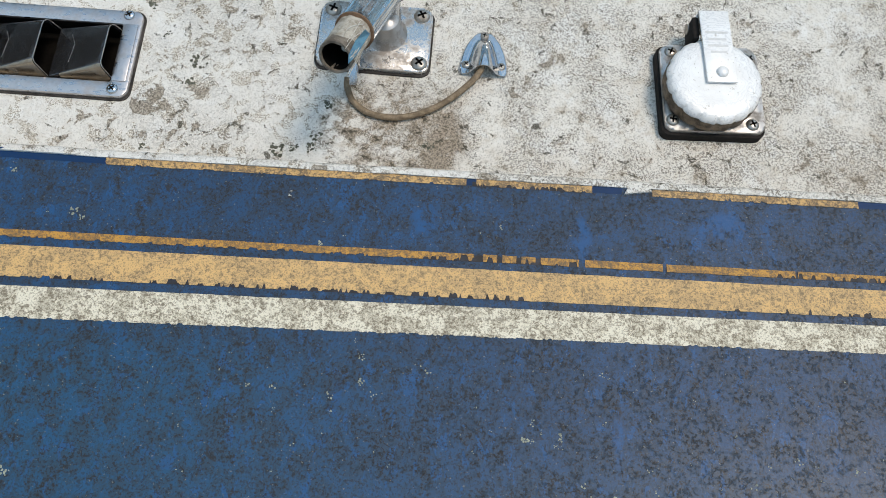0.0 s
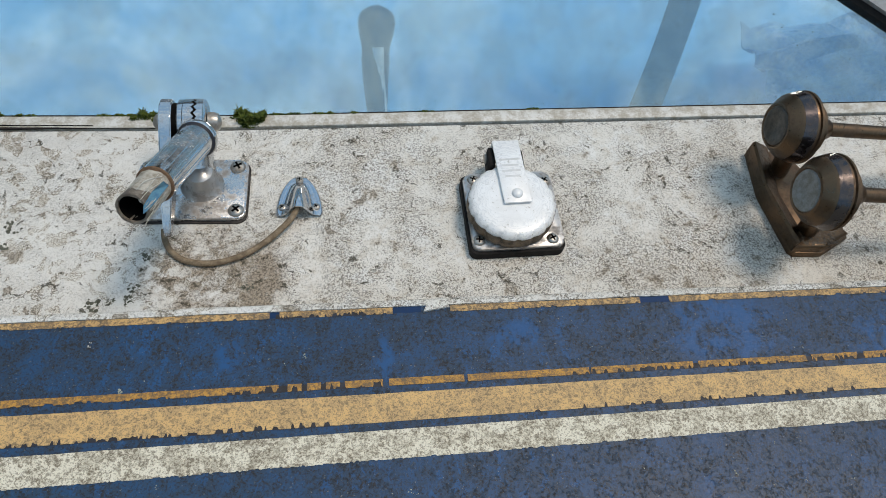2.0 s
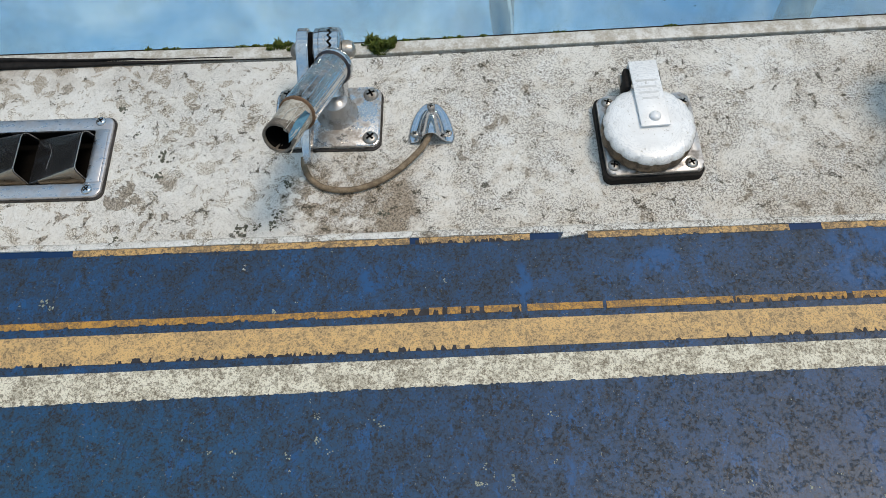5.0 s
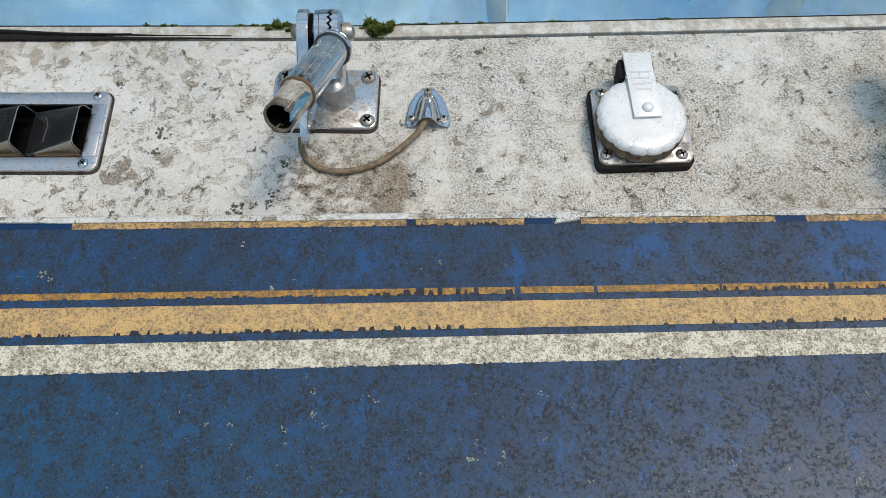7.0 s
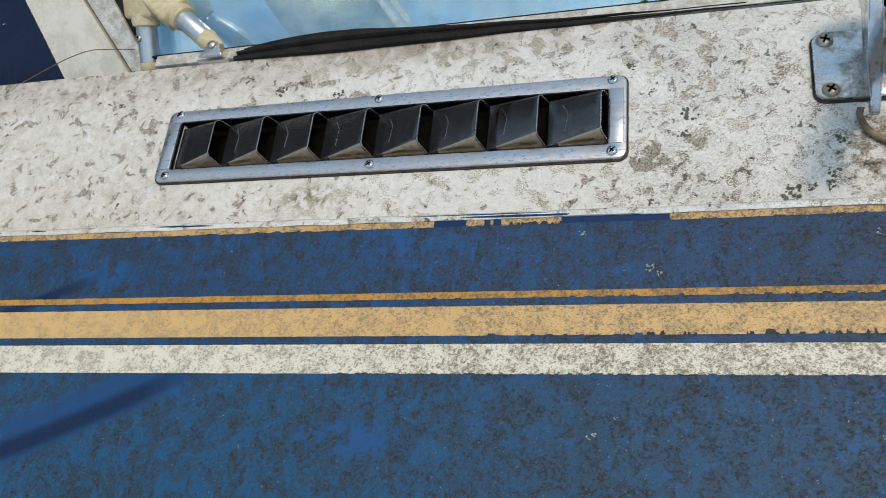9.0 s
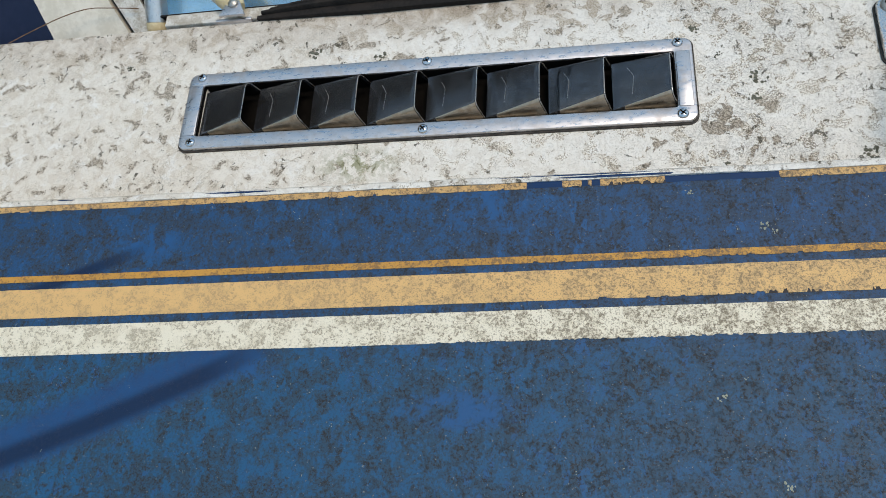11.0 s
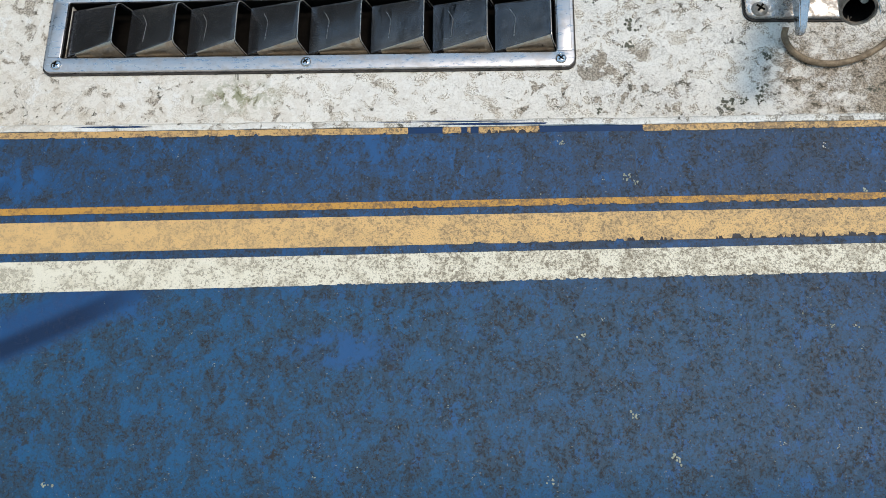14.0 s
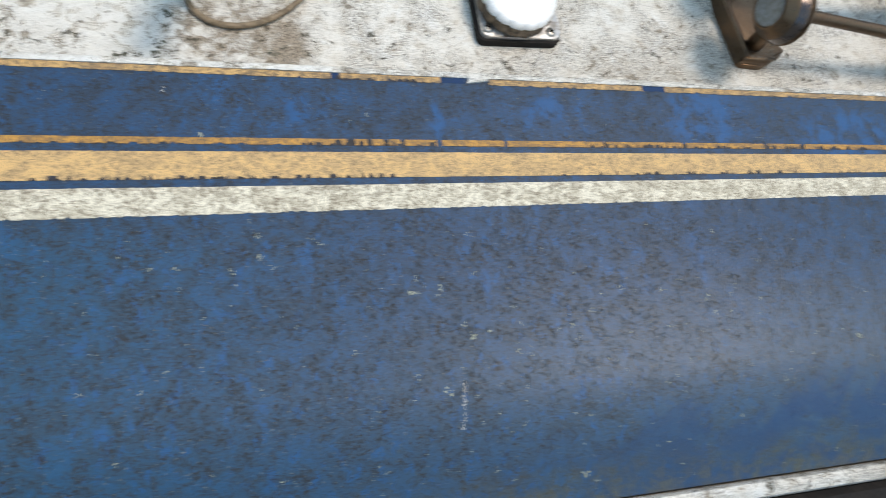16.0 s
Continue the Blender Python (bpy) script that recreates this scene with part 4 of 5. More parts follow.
def louver(k):
    """One pressed scoop: flush at one end, raised and open at the other, its mouth raked."""
    x0 = VX0 + k * pitch + 0.0008
    x1 = VX0 + (k + 1) * pitch - 0.0052

    def section(t, out=0.0):
        z = 0.0004 + 0.0134 * t
        c, cb = 0.0006 + 0.0034 * t, 0.0006 + 0.0058 * t
        x = x0 + (x1 - x0) * t
        rake = 0.0062 * t
        pts = [(VY0 + 0.0006, -0.0045, 1.0)]
        for a in (0, 25, 50, 75, 90):
            pts.append((VY0 + 0.0008 + 0.0028 * t + c - c * math.cos(radians(a)), z - c + c * math.sin(radians(a)), 0.0))
        for a in (90, 65, 40, 15, 0):
            pts.append((VY1 - 0.0066 - cb + cb * math.cos(radians(a)), z - cb + cb * math.sin(radians(a)), 0.0))
        pts.append((VY1 - 0.0060, -0.0045, 1.0))
        top = max(q[1] for q in pts)
        return [Vector((x + rake * min(1.0, max(0.0, (top - zz) / max(0.004, top + 0.0045))), y - out, zz)) for y, zz, _ in pts]

    bm = bmesh.new()
    rows = [[bm.verts.new(v) for v in section(t)] for t in (0.0, 0.2, 0.45, 0.7, 0.9, 1.0)]
    for a, b in zip(rows, rows[1:]):
        for i in range(len(a) - 1):
            bm.faces.new((a[i], a[i + 1], b[i + 1], b[i]))
    rim = [v.co.copy() for v in rows[-1]]
    bmesh.ops.solidify(bm, geom=bm.faces[:], thickness=0.0007)
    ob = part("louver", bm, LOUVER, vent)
    # black skin under the scoop paints the shade in its mouth
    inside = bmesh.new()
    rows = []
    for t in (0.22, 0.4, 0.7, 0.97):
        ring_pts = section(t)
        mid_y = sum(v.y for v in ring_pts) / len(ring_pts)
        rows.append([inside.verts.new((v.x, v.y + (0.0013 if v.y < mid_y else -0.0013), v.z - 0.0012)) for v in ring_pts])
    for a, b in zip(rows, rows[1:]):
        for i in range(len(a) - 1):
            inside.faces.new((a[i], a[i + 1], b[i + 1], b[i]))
    part("inner_shade_skin", inside, SHADEBLACK, ob, "black inner skin painting the scoop's shade")
    part("rolled_lip", pipe(rim, 0.00036, 6), RIM, ob, "bright worn rim")
    flank = bmesh.new()
    rows = [[flank.verts.new(v) for v in section(t, 0.0005)[:5]] for t in (0.20, 0.4, 0.7, 0.985)]
    for a, b in zip(rows, rows[1:]):
        for i in range(4):
            flank.faces.new((a[i], a[i + 1], b[i + 1], b[i]))
    part("flank", flank, RUSTY, ob, "dull brown-stained flank")
    if k:
        arc = []
        for i in range(9):
            u = i / 8
            t = 0.34 + 0.06 * u - 0.36 * max(0.0, u - 0.66)
            p = section(t)
            arc.append((p[5].x, VY0 + 0.010 + (VY1 - VY0 - 0.024) * u, p[5].z + 0.0003))
        part("scuff_line", pipe(arc, 0.00017, 5), RIM, ob, "pale rubbed line")
    return ob


for k in range(8):
    louver(k)
for x in (-0.2640, -0.0785, 0.1055):
    for y in (0.2725, 0.3325):
        add_screw(vent, Matrix.Translation((x, y, 0.0042)), 0.0040, POLISHED)

# ---- antenna mount ----
mount = thing("antenna_mount", (0.280, 0.330, 0), "ratcheting chrome antenna mount, pitted and folded down", "antenna mount")
plate = part("base_plate", prism(rounded(0.2795, 0.3298, 0.0795, 0.0535, 0.007, -1.0), 0.0, 0.0048, 0.0016), PLATE, mount, "spotted chrome base plate")
part("gasket", prism(rounded(0.2795, 0.3292, 0.0820, 0.0558, 0.008, -1.0), 0.0, 0.0014), SHADOWGAP, mount)
for x, y in ((0.2480, 0.3500), (0.3115, 0.3490), (0.3120, 0.3095), (0.2485, 0.3095)):
    add_screw(mount, Matrix.Translation((x, y, 0.0046)), 0.0058)
part("boss", lathe([(0.0165, 0.004), (0.0140, 0.0065), (0.0122, 0.010), (0.0112, 0.016), (0.0100, 0.021), (0.006, 0.024), (0, 0.0245)], 28,
                   Matrix.Translation((0.2865, 0.3330, 0))), INLETPLATE, mount, "tarnished chrome swivel boss")
part("neck", pipe([(0.2865, 0.336, 0.010), (0.2860, 0.347, 0.026), (0.2850, 0.357, 0.040)], [0.0115, 0.0105, 0.010], 16), CHROME, mount)
KY, KZ = 0.3575, 0.0465


def across(x):
    return Matrix.Translation((x, KY, KZ)) @ pose(0, 0, 0, 0, 90, 0)


def crown(x_flat, x_teeth, r, teeth):
    """Half of a ratchet: a disc across x whose face carries radial teeth."""
    bm = bmesh.new()
    n = teeth * 2
    ring_flat, ring_edge, ring_teeth = [], [], []
    tilt = 0.0011 if x_teeth > x_flat else -0.0011
    for i in range(n):
        a = 2 * math.pi * i / n
        c, d = math.cos(a), math.sin(a)
        ring_flat.append(bm.verts.new((x_flat, KY + 0.9 * r * c, KZ + 0.9 * r * d)))
        ring_edge.append(bm.verts.new((x_flat + tilt, KY + r * c, KZ + r * d)))
        ring_teeth.append(bm.verts.new((x_teeth + (0.0011 if i % 2 else -0.0011), KY + r * c, KZ + r * d)))
    mid_a, mid_b = bm.verts.new((x_flat, KY, KZ)), bm.verts.new((x_teeth, KY, KZ))
    for i in range(n):
        j = (i + 1) % n
        bm.faces.new((ring_flat[i], ring_flat[j], ring_edge[j], ring_edge[i]))
        bm.faces.new((ring_edge[i], ring_edge[j], ring_teeth[j], ring_teeth[i]))
        bm.faces.new((ring_flat[i], ring_flat[j], mid_a))
        bm.faces.new((ring_teeth[i], ring_teeth[j], mid_b))
    return bm


part("ratchet_disc", crown(0.2800, 0.2875, 0.0165, 20), CHROME, mount)
part("ratchet_disc", crown(0.2955, 0.2895, 0.0165, 20), CHROME, mount)
# black discs fill the ratchet's gaps with painted shade
part("ratchet_gap", lathe([(0, 0), (0.0156, 0), (0.0156, 0.0030), (0, 0.0030)], 32, across(0.2870)), SHADEBLACK, mount, "black disc painting the shaded gap between the ratchet teeth")
part("lever_gap_fill", lathe([(0, 0), (0.0135, 0), (0.0135, 0.0046), (0, 0.0046)], 24, across(0.2726)), SHADEBLACK, mount, "black disc painting the shaded gap behind the locking lever")
part("fork_cheek", lathe([(0, 0), (0.0150, 0), (0.0160, 0.001), (0.0160, 0.0040), (0, 0.0040)], 32, across(0.2765)), CHROME, mount)
part("bolt_head", lathe([(0.0068, 0), (0.0068, -0.002), (0.0058, -0.0048), (0.003, -0.0066), (0, -0.007)], 20, across(0.2652)), DULL, mount, "domed bolt head")
part("bolt_nut", lathe([(0.0072, 0), (0.0072, 0.004), (0.0060, 0.0070), (0.003, 0.0085), (0, 0.009)], 20, across(0.2962)), DULL, mount, "domed nut")
arm = bmesh.new()
arm_pts = [(KY + 0.014, KZ + 0.006), (KY + 0.010, KZ + 0.0135), (KY + 0.002, KZ + 0.0165), (KY - 0.008, KZ + 0.0145), (0.330, 0.0470), (0.308, 0.0345), (0.2840, 0.0225), (0.2805, 0.0185), (0.2815, 0.0140), (0.305, 0.0210), (0.330, 0.0290), (KY - 0.010, KZ - 0.010), (KY + 0.002, KZ - 0.0150), (KY + 0.012, KZ - 0.008)]
va = [arm.verts.new((0.2648 + 0.0020 * (y < 0.29), y, z)) for y, z in arm_pts]
vb = [arm.verts.new((0.2732 - 0.0012 * (y < 0.29), y, z)) for y, z in arm_pts]
arm.faces.new(va)
arm.faces.new(vb[::-1])
for i in range(len(va)):
    arm.faces.new((va[i], vb[i], vb[(i + 1) % len(va)], va[(i + 1) % len(va)]))
bmesh.ops.bevel(arm, geom=arm.edges[:], offset=0.0008, segments=2, affect="EDGES")
part("locking_lever", arm, CHROME, mount, "flat locking lever with a bent tip")
T0, T1 = Vector((0.2905, 0.3400, 0.0500)), Vector((0.2682, 0.2500, 0.0950))
L = (T1 - T0).length
tm = aim(T0, T1)
part("sleeve", lathe([(0, -0.004), (0.010, -0.004), (0.0138, -0.0015), (0.0141, 0.0004), (0.0138, 0.0016), (0.0122, 0.0026), (0.0119, 0.006), (0.0119, 0.30 * L), (0.0117, 0.66 * L), (0.0114, 0.685 * L), (0.0100, 0.69 * L)], 36, tm),
     CHROME, mount, "ribbed chrome sleeve")
for i in range(18):
    a = 2 * math.pi * i / 18
    rib = [tuple(tm @ Vector((q * math.cos(a), q * math.sin(a), z * L))) for q, z in ((0.0118, 0.10), (0.0118, 0.30), (0.01165, 0.64))]
    part("flute", pipe(rib, 0.0004, 6), CHROME, mount)
part("grime_ring", lathe([(0.0117, 0.672 * L), (0.0122, 0.680 * L), (0.0121, 0.694 * L), (0.0102, 0.698 * L)], 36, tm), TWIG, mount, "brown grime ring")
# dark ring drawn along the seam of the flange
part("seam_ring", lathe([(0.0119, 0.0022), (0.0134, 0.0026), (0.0126, 0.0040), (0.0119, 0.0046)], 36, tm), SCAR, mount, "dark ring in the flange seam")
part("sleeve_foot", pipe([tuple(T0 + Vector((-0.004, 0.006, -0.002))), (0.285, 0.357, 0.046)], [0.0105, 0.0095], 16), CHROME, mount)
stub_prof = [(0.0104, 0.66 * L), (0.0106, 0.70 * L), (0.0103, 0.74 * L), (0.0099, 0.82 * L), (0.0098, 0.90 * L), (0.0099, 0.93 * L)]
stub = lathe(stub_prof, 48, tm)
for v in stub.verts:
    v.co += 0.0007 * noise.noise_vector(v.co * 260)
part("frayed_wrap", stub, STUB, mount, "frayed pale fibre wrap round the stub")
end = lathe([(0.0097, 0.90 * L), (0.0101, 0.94 * L), (0.0102, 0.985 * L), (0.0100, L), (0.0086, L), (0.0083, 0.94 * L), (0.0080, 0.72 * L), (0, 0.72 * L)], 48, tm)
for v in end.verts:
    v.co += 0.0004 * noise.noise_vector(v.co * 300)
part("broken_stub", end, STUBEND, mount, "broken hollow brown stub of the old antenna")
# black skin paints the shade down the bore
part("stub_bore", lathe([(0.0084, 0.985 * L), (0.0081, 0.93 * L), (0.0078, 0.724 * L), (0, 0.724 * L)], 28, tm), SHADEBLACK, mount, "hollow bore with its shade painted black")
part("core_wire", pipe([tuple(T0 + (T1 - T0) * 0.73), tuple(T0 + (T1 - T0) * 0.92 + Vector((0.003, 0, 0.003)))], 0.0023, 10), STUB, mount)
axis = (T1 - T0).normalized()
out = Vector((0.82, -0.1, 0.55))
out = (out - out.dot(axis) * axis).normalized()
wide = axis.cross(out)
shard = bmesh.new()
sp = [T0 + axis * (q * L) + out * r + wide * w for q, r, w in ((0.76, 0.0116, 0.0020), (0.74, 0.0118, -0.0022), (0.86, 0.0108, -0.0030), (0.98, 0.0112, -0.0034), (1.07, 0.0100, -0.0030), (1.03, 0.0104, 0.0004), (0.90, 0.0108, 0.0024))]
shard.faces.new([shard.verts.new(p) for p in sp])
bmesh.ops.solidify(shard, geom=shard.faces[:], thickness=0.0012)
part("tape_shard", shard, BLUETAPE, mount, "faded blue plastic shard")
rnd_fibre = random.Random(12)
for i in range(16):
    q0, a = rnd_fibre.uniform(0.72, 0.86), rnd_fibre.uniform(-1.3, 1.0)
    d0 = out * math.cos(a) + wide * math.sin(a)
    a1 = a + rnd_fibre.uniform(-0.5, 0.5)
    d1 = out * math.cos(a1) + wide * math.sin(a1)
    fibre = [T0 + axis * (q0 * L) + d0 * 0.0106, T0 + axis * ((q0 + 0.12) * L) + d1 * rnd_fibre.uniform(0.0104, 0.0116), T0 + axis * ((q0 + 0.24) * L) + d1 * rnd_fibre.uniform(0.0104, 0.0128)]
    part("fibre", pipe(curve_through(fibre, 4), 0.00022, 5), FRAMEPAINT, mount, "pale loose fibre" if i == 0 else "")

cable = thing("coax_cable", (0.31, 0.27, 0.002), "grimy beige cable looping over the deck", "cable")
part("lead", pipe(curve_through([(0.2640, 0.2925, 0.008), (0.2640, 0.2870, 0.004), (0.2690, 0.2770, 0.0026), (0.2800, 0.2690, 0.0026), (0.2960, 0.2665, 0.0026), (0.3130, 0.2700, 0.003),
                                   (0.3300, 0.2790, 0.004), (0.3460, 0.2930, 0.006), (0.3545, 0.3040, 0.008), (0.3575, 0.3150, 0.008)], 8), 0.0022, 12), CABLE, cable)

# ---- clamshell cable cover ----
cover = thing("cable_cover", (0.3575, 0.320, 0), "polished clamshell cable cover with three screws", "cable cover")
shell = bmesh.new()
NU, NV = 44, 26
grid = []
for j in range(NV + 1):
    row = []
    v = j / NV
    half = 0.0176 * max(0.0, 1 - v ** 2.1) ** 0.56 * (0.90 + 0.10 * min(1.0, v / 0.10) ** 0.5)
    for i in range(NU + 1):
        u = -1 + 2 * i / NU
        x, y = 0.3573 + half * u, 0.3055 + 0.0365 * v
        w = 0.0082 * (1 - 0.60 * v)
        ridge = 0.0125 * math.exp(-abs((half * u) / w) ** 2.6) * max(0.0, 1 - (v / 0.80) ** 2.0)
        rim = 0.0020 * min(1.0, 9 * (1 - abs(u)), 12 * (1 - v)) ** 0.5
        row.append(shell.verts.new((x, y, 0.0006 + rim + ridge)))
    grid.append(row)
for a, b in zip(grid, grid[1:]):
    for i in range(NU):
        shell.faces.new((a[i], a[i + 1], b[i + 1], b[i]))
bmesh.ops.remove_doubles(shell, verts=shell.verts, dist=0.00005)
bmesh.ops.solidify(shell, geom=shell.faces[:], thickness=0.0007)
part("shell", shell, POLISHED, cover, "polished stainless half shell")
for x, y in ((0.3573, 0.3375), (0.3450, 0.3128), (0.3697, 0.3128)):
    add_screw(cover, Matrix.Translation((x, y, 0.0030)), 0.0030)

# ---- capped power inlet ----
inlet = thing("power_inlet", (0.513, 0.302, 0), "square power inlet under a round oxidised metal cap", "power inlet")
part("gasket", prism(rounded(0.5155, 0.3020, 0.0715, 0.0705, 0.006, 2.0), 0.0, 0.0072), RUBBER, inlet, "dark rubber gasket")
part("base_plate", prism(rounded(0.5160, 0.3028, 0.0690, 0.0680, 0.006, 2.0), 0.0070, 0.0105, 0.0020), INLETPLATE, inlet, "dirty stainless base plate")
for x, y in ((0.4885, 0.3300), (0.5440, 0.3285), (0.5425, 0.2760), (0.4875, 0.2755)):
    add_screw(inlet, Matrix.Translation((x, y, 0.0103)), 0.0045)
part("collar", lathe([(0.026, 0.010), (0.0275, 0.012), (0.0275, 0.017), (0, 0.017)], 32, Matrix.Translation((0.5125, 0.2995, 0))), DULL, inlet)
CAP = Vector((0.5130, 0.3000, -0.0018))
cap = bmesh.new()
rows = []
SEG = 128
for r, z, wav in ((0.0, 0.0295, 0), (0.020, 0.0295, 0), (0.0262, 0.0292, 0.2), (0.0300, 0.0285, 0.6), (0.0322, 0.0262, 1), (0.0326, 0.0230, 1), (0.0324, 0.0150, 1), (0.0305, 0.0135, 0.8), (0.0, 0.0135, 0)):
    if r == 0:
        rows.append([cap.verts.new(CAP + Vector((0, 0, z)))])
        continue
    row = []
    for i in range(SEG):
        a = 2 * math.pi * i / SEG
        q = r * (1 - 0.030 * wav * max(0.0, math.cos(16 * a)) ** 3)
        row.append(cap.verts.new(CAP + Vector((q * math.cos(a), q * math.sin(a), z))))
    rows.append(row)
for a, b in zip(rows, rows[1:]):
    for i in range(SEG):
        q = [a[i % len(a)], a[(i + 1) % len(a)], b[(i + 1) % len(b)], b[i % len(b)]]
        q = [v for k, v in enumerate(q) if v not in q[:k]]
        if len(q) > 2:
            cap.faces.new(q)
capo = part("cap", cap, CAPMETAL, inlet, "whitish scalloped round cap, brushed by wear")
side = bmesh.new()
srows = []
for r, z in ((0.03275, 0.0240), (0.03285, 0.0200), (0.0327, 0.0150), (0.0310, 0.0131)):
    srow = []
    for i in range(SEG):
        a = 2 * math.pi * i / SEG
        q = r * (1 - 0.030 * max(0.0, math.cos(16 * a)) ** 3)
        srow.append(side.verts.new(CAP + Vector((q * math.cos(a), q * math.sin(a), z + (0.0012 * noise.noise((8 * math.cos(a), 8 * math.sin(a), 4)) if z > 0.022 else 0)))))
    srows.append(srow)
for a, b in zip(srows, srows[1:]):
    for i in range(SEG):
        side.faces.new((a[i], a[(i + 1) % SEG], b[(i + 1) % SEG], b[i]))
part("cap_side", side, CAPSIDE, capo, "brown-stained cap side")
sm = Matrix.Translation((0.5145, 0.3222, 0.0290)) @ pose(0, 0, 0, 0, 0, 3)
sb = block(-0.0103, 0.0103, -0.0270, 0.0300, 0.0, 0.0016, 0.0006)
bmesh.ops.transform(sb, matrix=sm, verts=sb.verts)
strapm = part("strap", sb, CAPMETAL, inlet, "stamped metal closing strap")
drop = block(-0.0103, 0.0103, 0.0284, 0.0300, -0.0190, 0.0008, 0.0006)
bmesh.ops.transform(drop, matrix=sm, verts=drop.verts)
part("strap_leg", drop, CAPMETAL, inlet)
rv = sm @ Vector((0.0005, -0.0195, 0.0014))
part("rivet", lathe([(0.0042, 0), (0.0040, 0.0014), (0.0028, 0.0026), (0, 0.0030)], 20, Matrix.Translation(rv)), CAPMETAL, inlet, "domed rivet")
for yy, w in ((0.012, 0.0078), (0.0065, 0.0062), (0.0015, 0.0070), (-0.0035, 0.0055)):
    mb = block(-w, w, yy - 0.0008, yy + 0.0008, 0.0015, 0.00175)
    bmesh.ops.transform(mb, matrix=sm, verts=mb.verts)
    part("stamped_bar", mb, INK, strapm, "faint worn stamping")
part("hinge_pin", pipe([(0.4985, 0.3460, 0.0160), (0.5275, 0.3480, 0.0160)], 0.0040, 14), DULL, inlet)
part("hinge_lug", block(0.4995, 0.5045, 0.3320, 0.3500, 0.0080, 0.0260, 0.002), RUBBER, inlet, "dark hinge lug")
part("hinge_lug", block(0.5235, 0.5275, 0.3340, 0.3500, 0.0080, 0.0230, 0.002), RUBBER, inlet)

# ---- twin horn ----
horn = thing("twin_horn", (0.73, 0.30, 0), "tarnished brass twin trumpet horn on a cast bracket", "horn")
part("foot", prism([(0.722, 0.360), (0.719, 0.316), (0.7275, 0.2640), (0.7310, 0.2610), (0.7530, 0.2600), (0.7790, 0.2740), (0.7790, 0.306), (0.755, 0.360)], 0.0, 0.006, 0.002), BRASS, horn)
flange = bmesh.new()
rows = []
for (xo, yo), (xi, yi) in (((0.7225, 0.3610), (0.7400, 0.3610)), ((0.7185, 0.3190), (0.7350, 0.3160)), ((0.7280, 0.2640), (0.7430, 0.2720))):
    rows.append([flange.verts.new(p) for p in ((xo, yo, 0.003), (xo + 0.0005, yo, 0.0150), (xo + 0.0022, yo, 0.0168), (xi - 0.003, yi, 0.0100), (xi, yi, 0.0070), (xi, yi, 0.003))])
for a, b in zip(rows, rows[1:]):
    for k in range(6):
        flange.faces.new((a[k], a[(k + 1) % 6], b[(k + 1) % 6], b[k]))
flange.faces.new(rows[0])
flange.faces.new(rows[-1][::-1])
bmesh.ops.bevel(flange, geom=[e for e in flange.edges if e.calc_face_angle(0.0) > 0.35], offset=0.0024, segments=3, affect="EDGES", profile=0.5)
part("flange", flange, BRASS, horn, "raised cast flange with a worn bright edge")
part("toe", prism([(0.7280, 0.2625), (0.7520, 0.2612), (0.7770, 0.2748), (0.7710, 0.2830), (0.7490, 0.2735), (0.7320, 0.2740)], 0.005, 0.0125, 0.0035, 3), BRASS, horn)
scale = bmesh.new()
rnd_rust = random.Random(6)
for _ in range(130):
    x, y = rnd_rust.uniform(0.735, 0.765), rnd_rust.uniform(0.2640, 0.2760)
    bmesh.ops.create_icosphere(scale, subdivisions=1, radius=rnd_rust.uniform(0.0005, 0.0015), matrix=Matrix.Translation((x, y, 0.0122)) @ Matrix.Diagonal((1, 1, 0.6, 1)))
part("rust_scale", scale, CAPSIDE, horn, "crust of brown rust scale")


def trumpet(cx, cy, cz, way, q, face):
    m = aim((cx, cy, cz), Vector((cx, cy, cz)) + Vector(way))
    prof = ((0, 0.0008), (0.0136, 0.0008), (0.0142, 0.0), (0.0153, 0.0), (0.0161, 0.0008), (0.0206, 0.0075), (0.0216, 0.0090), (0.0240, 0.0190), (0.0243, 0.0205), (0.0232, 0.0212),
            (0.0232, 0.0222), (0.0246, 0.0228), (0.0246, 0.0250), (0.0225, 0.0262), (0.0186, 0.0275), (0.0180, 0.0340), (0.0122, 0.0370), (0.0086, 0.0440), (0.0066, 0.0500), (0.0050, 0.0510), (0, 0.0510))
    body = part("diaphragm_cap", lathe([(r * q, z * 0.86) for r, z in prof], 52, m), BRASS, horn)
    part("rim_band", lathe([(0.02185 * q, 0.0081), (0.0243 * q, 0.0162), (0.0239 * q, 0.0164)], 52, m), DARKRIM, body, "dark polished rim band")
    part("badge", lathe([(0, -0.0002), (0.0050 * q, 0.0001), (0.0058 * q, -0.0004), (0.0100 * q, 0.0001), (0.0108 * q, -0.0003), (0.0128 * q, 0.0), (0.0135 * q, 0.0009)], 36, m @ Matrix.Translation((0, 0, -0.0001))), face, body, "embossed round badge")
    tube = [m @ Vector((0, 0, z)) for z in (0.036, 0.10, 0.17, 0.22, 0.25, 0.268, 0.278)]
    part("trumpet", pipe(tube, [0.0054, 0.0052, 0.0060, 0.010, 0.016, 0.025, 0.036], 24), BRASS, horn, "long brass trumpet")
    part("stem", pipe([tuple(m @ Vector((0, 0, 0.022))), (cx + 0.034, cy + 0.004, 0.004)], 0.0075, 14), BRASS, horn)


trumpet(0.7105, 0.2745, 0.0690, (1, -0.02, -0.10), 1.12, BADGE)
trumpet(0.7085, 0.3350, 0.0670, (1, -0.01, -0.09), 1.10, BROWNBADGE)

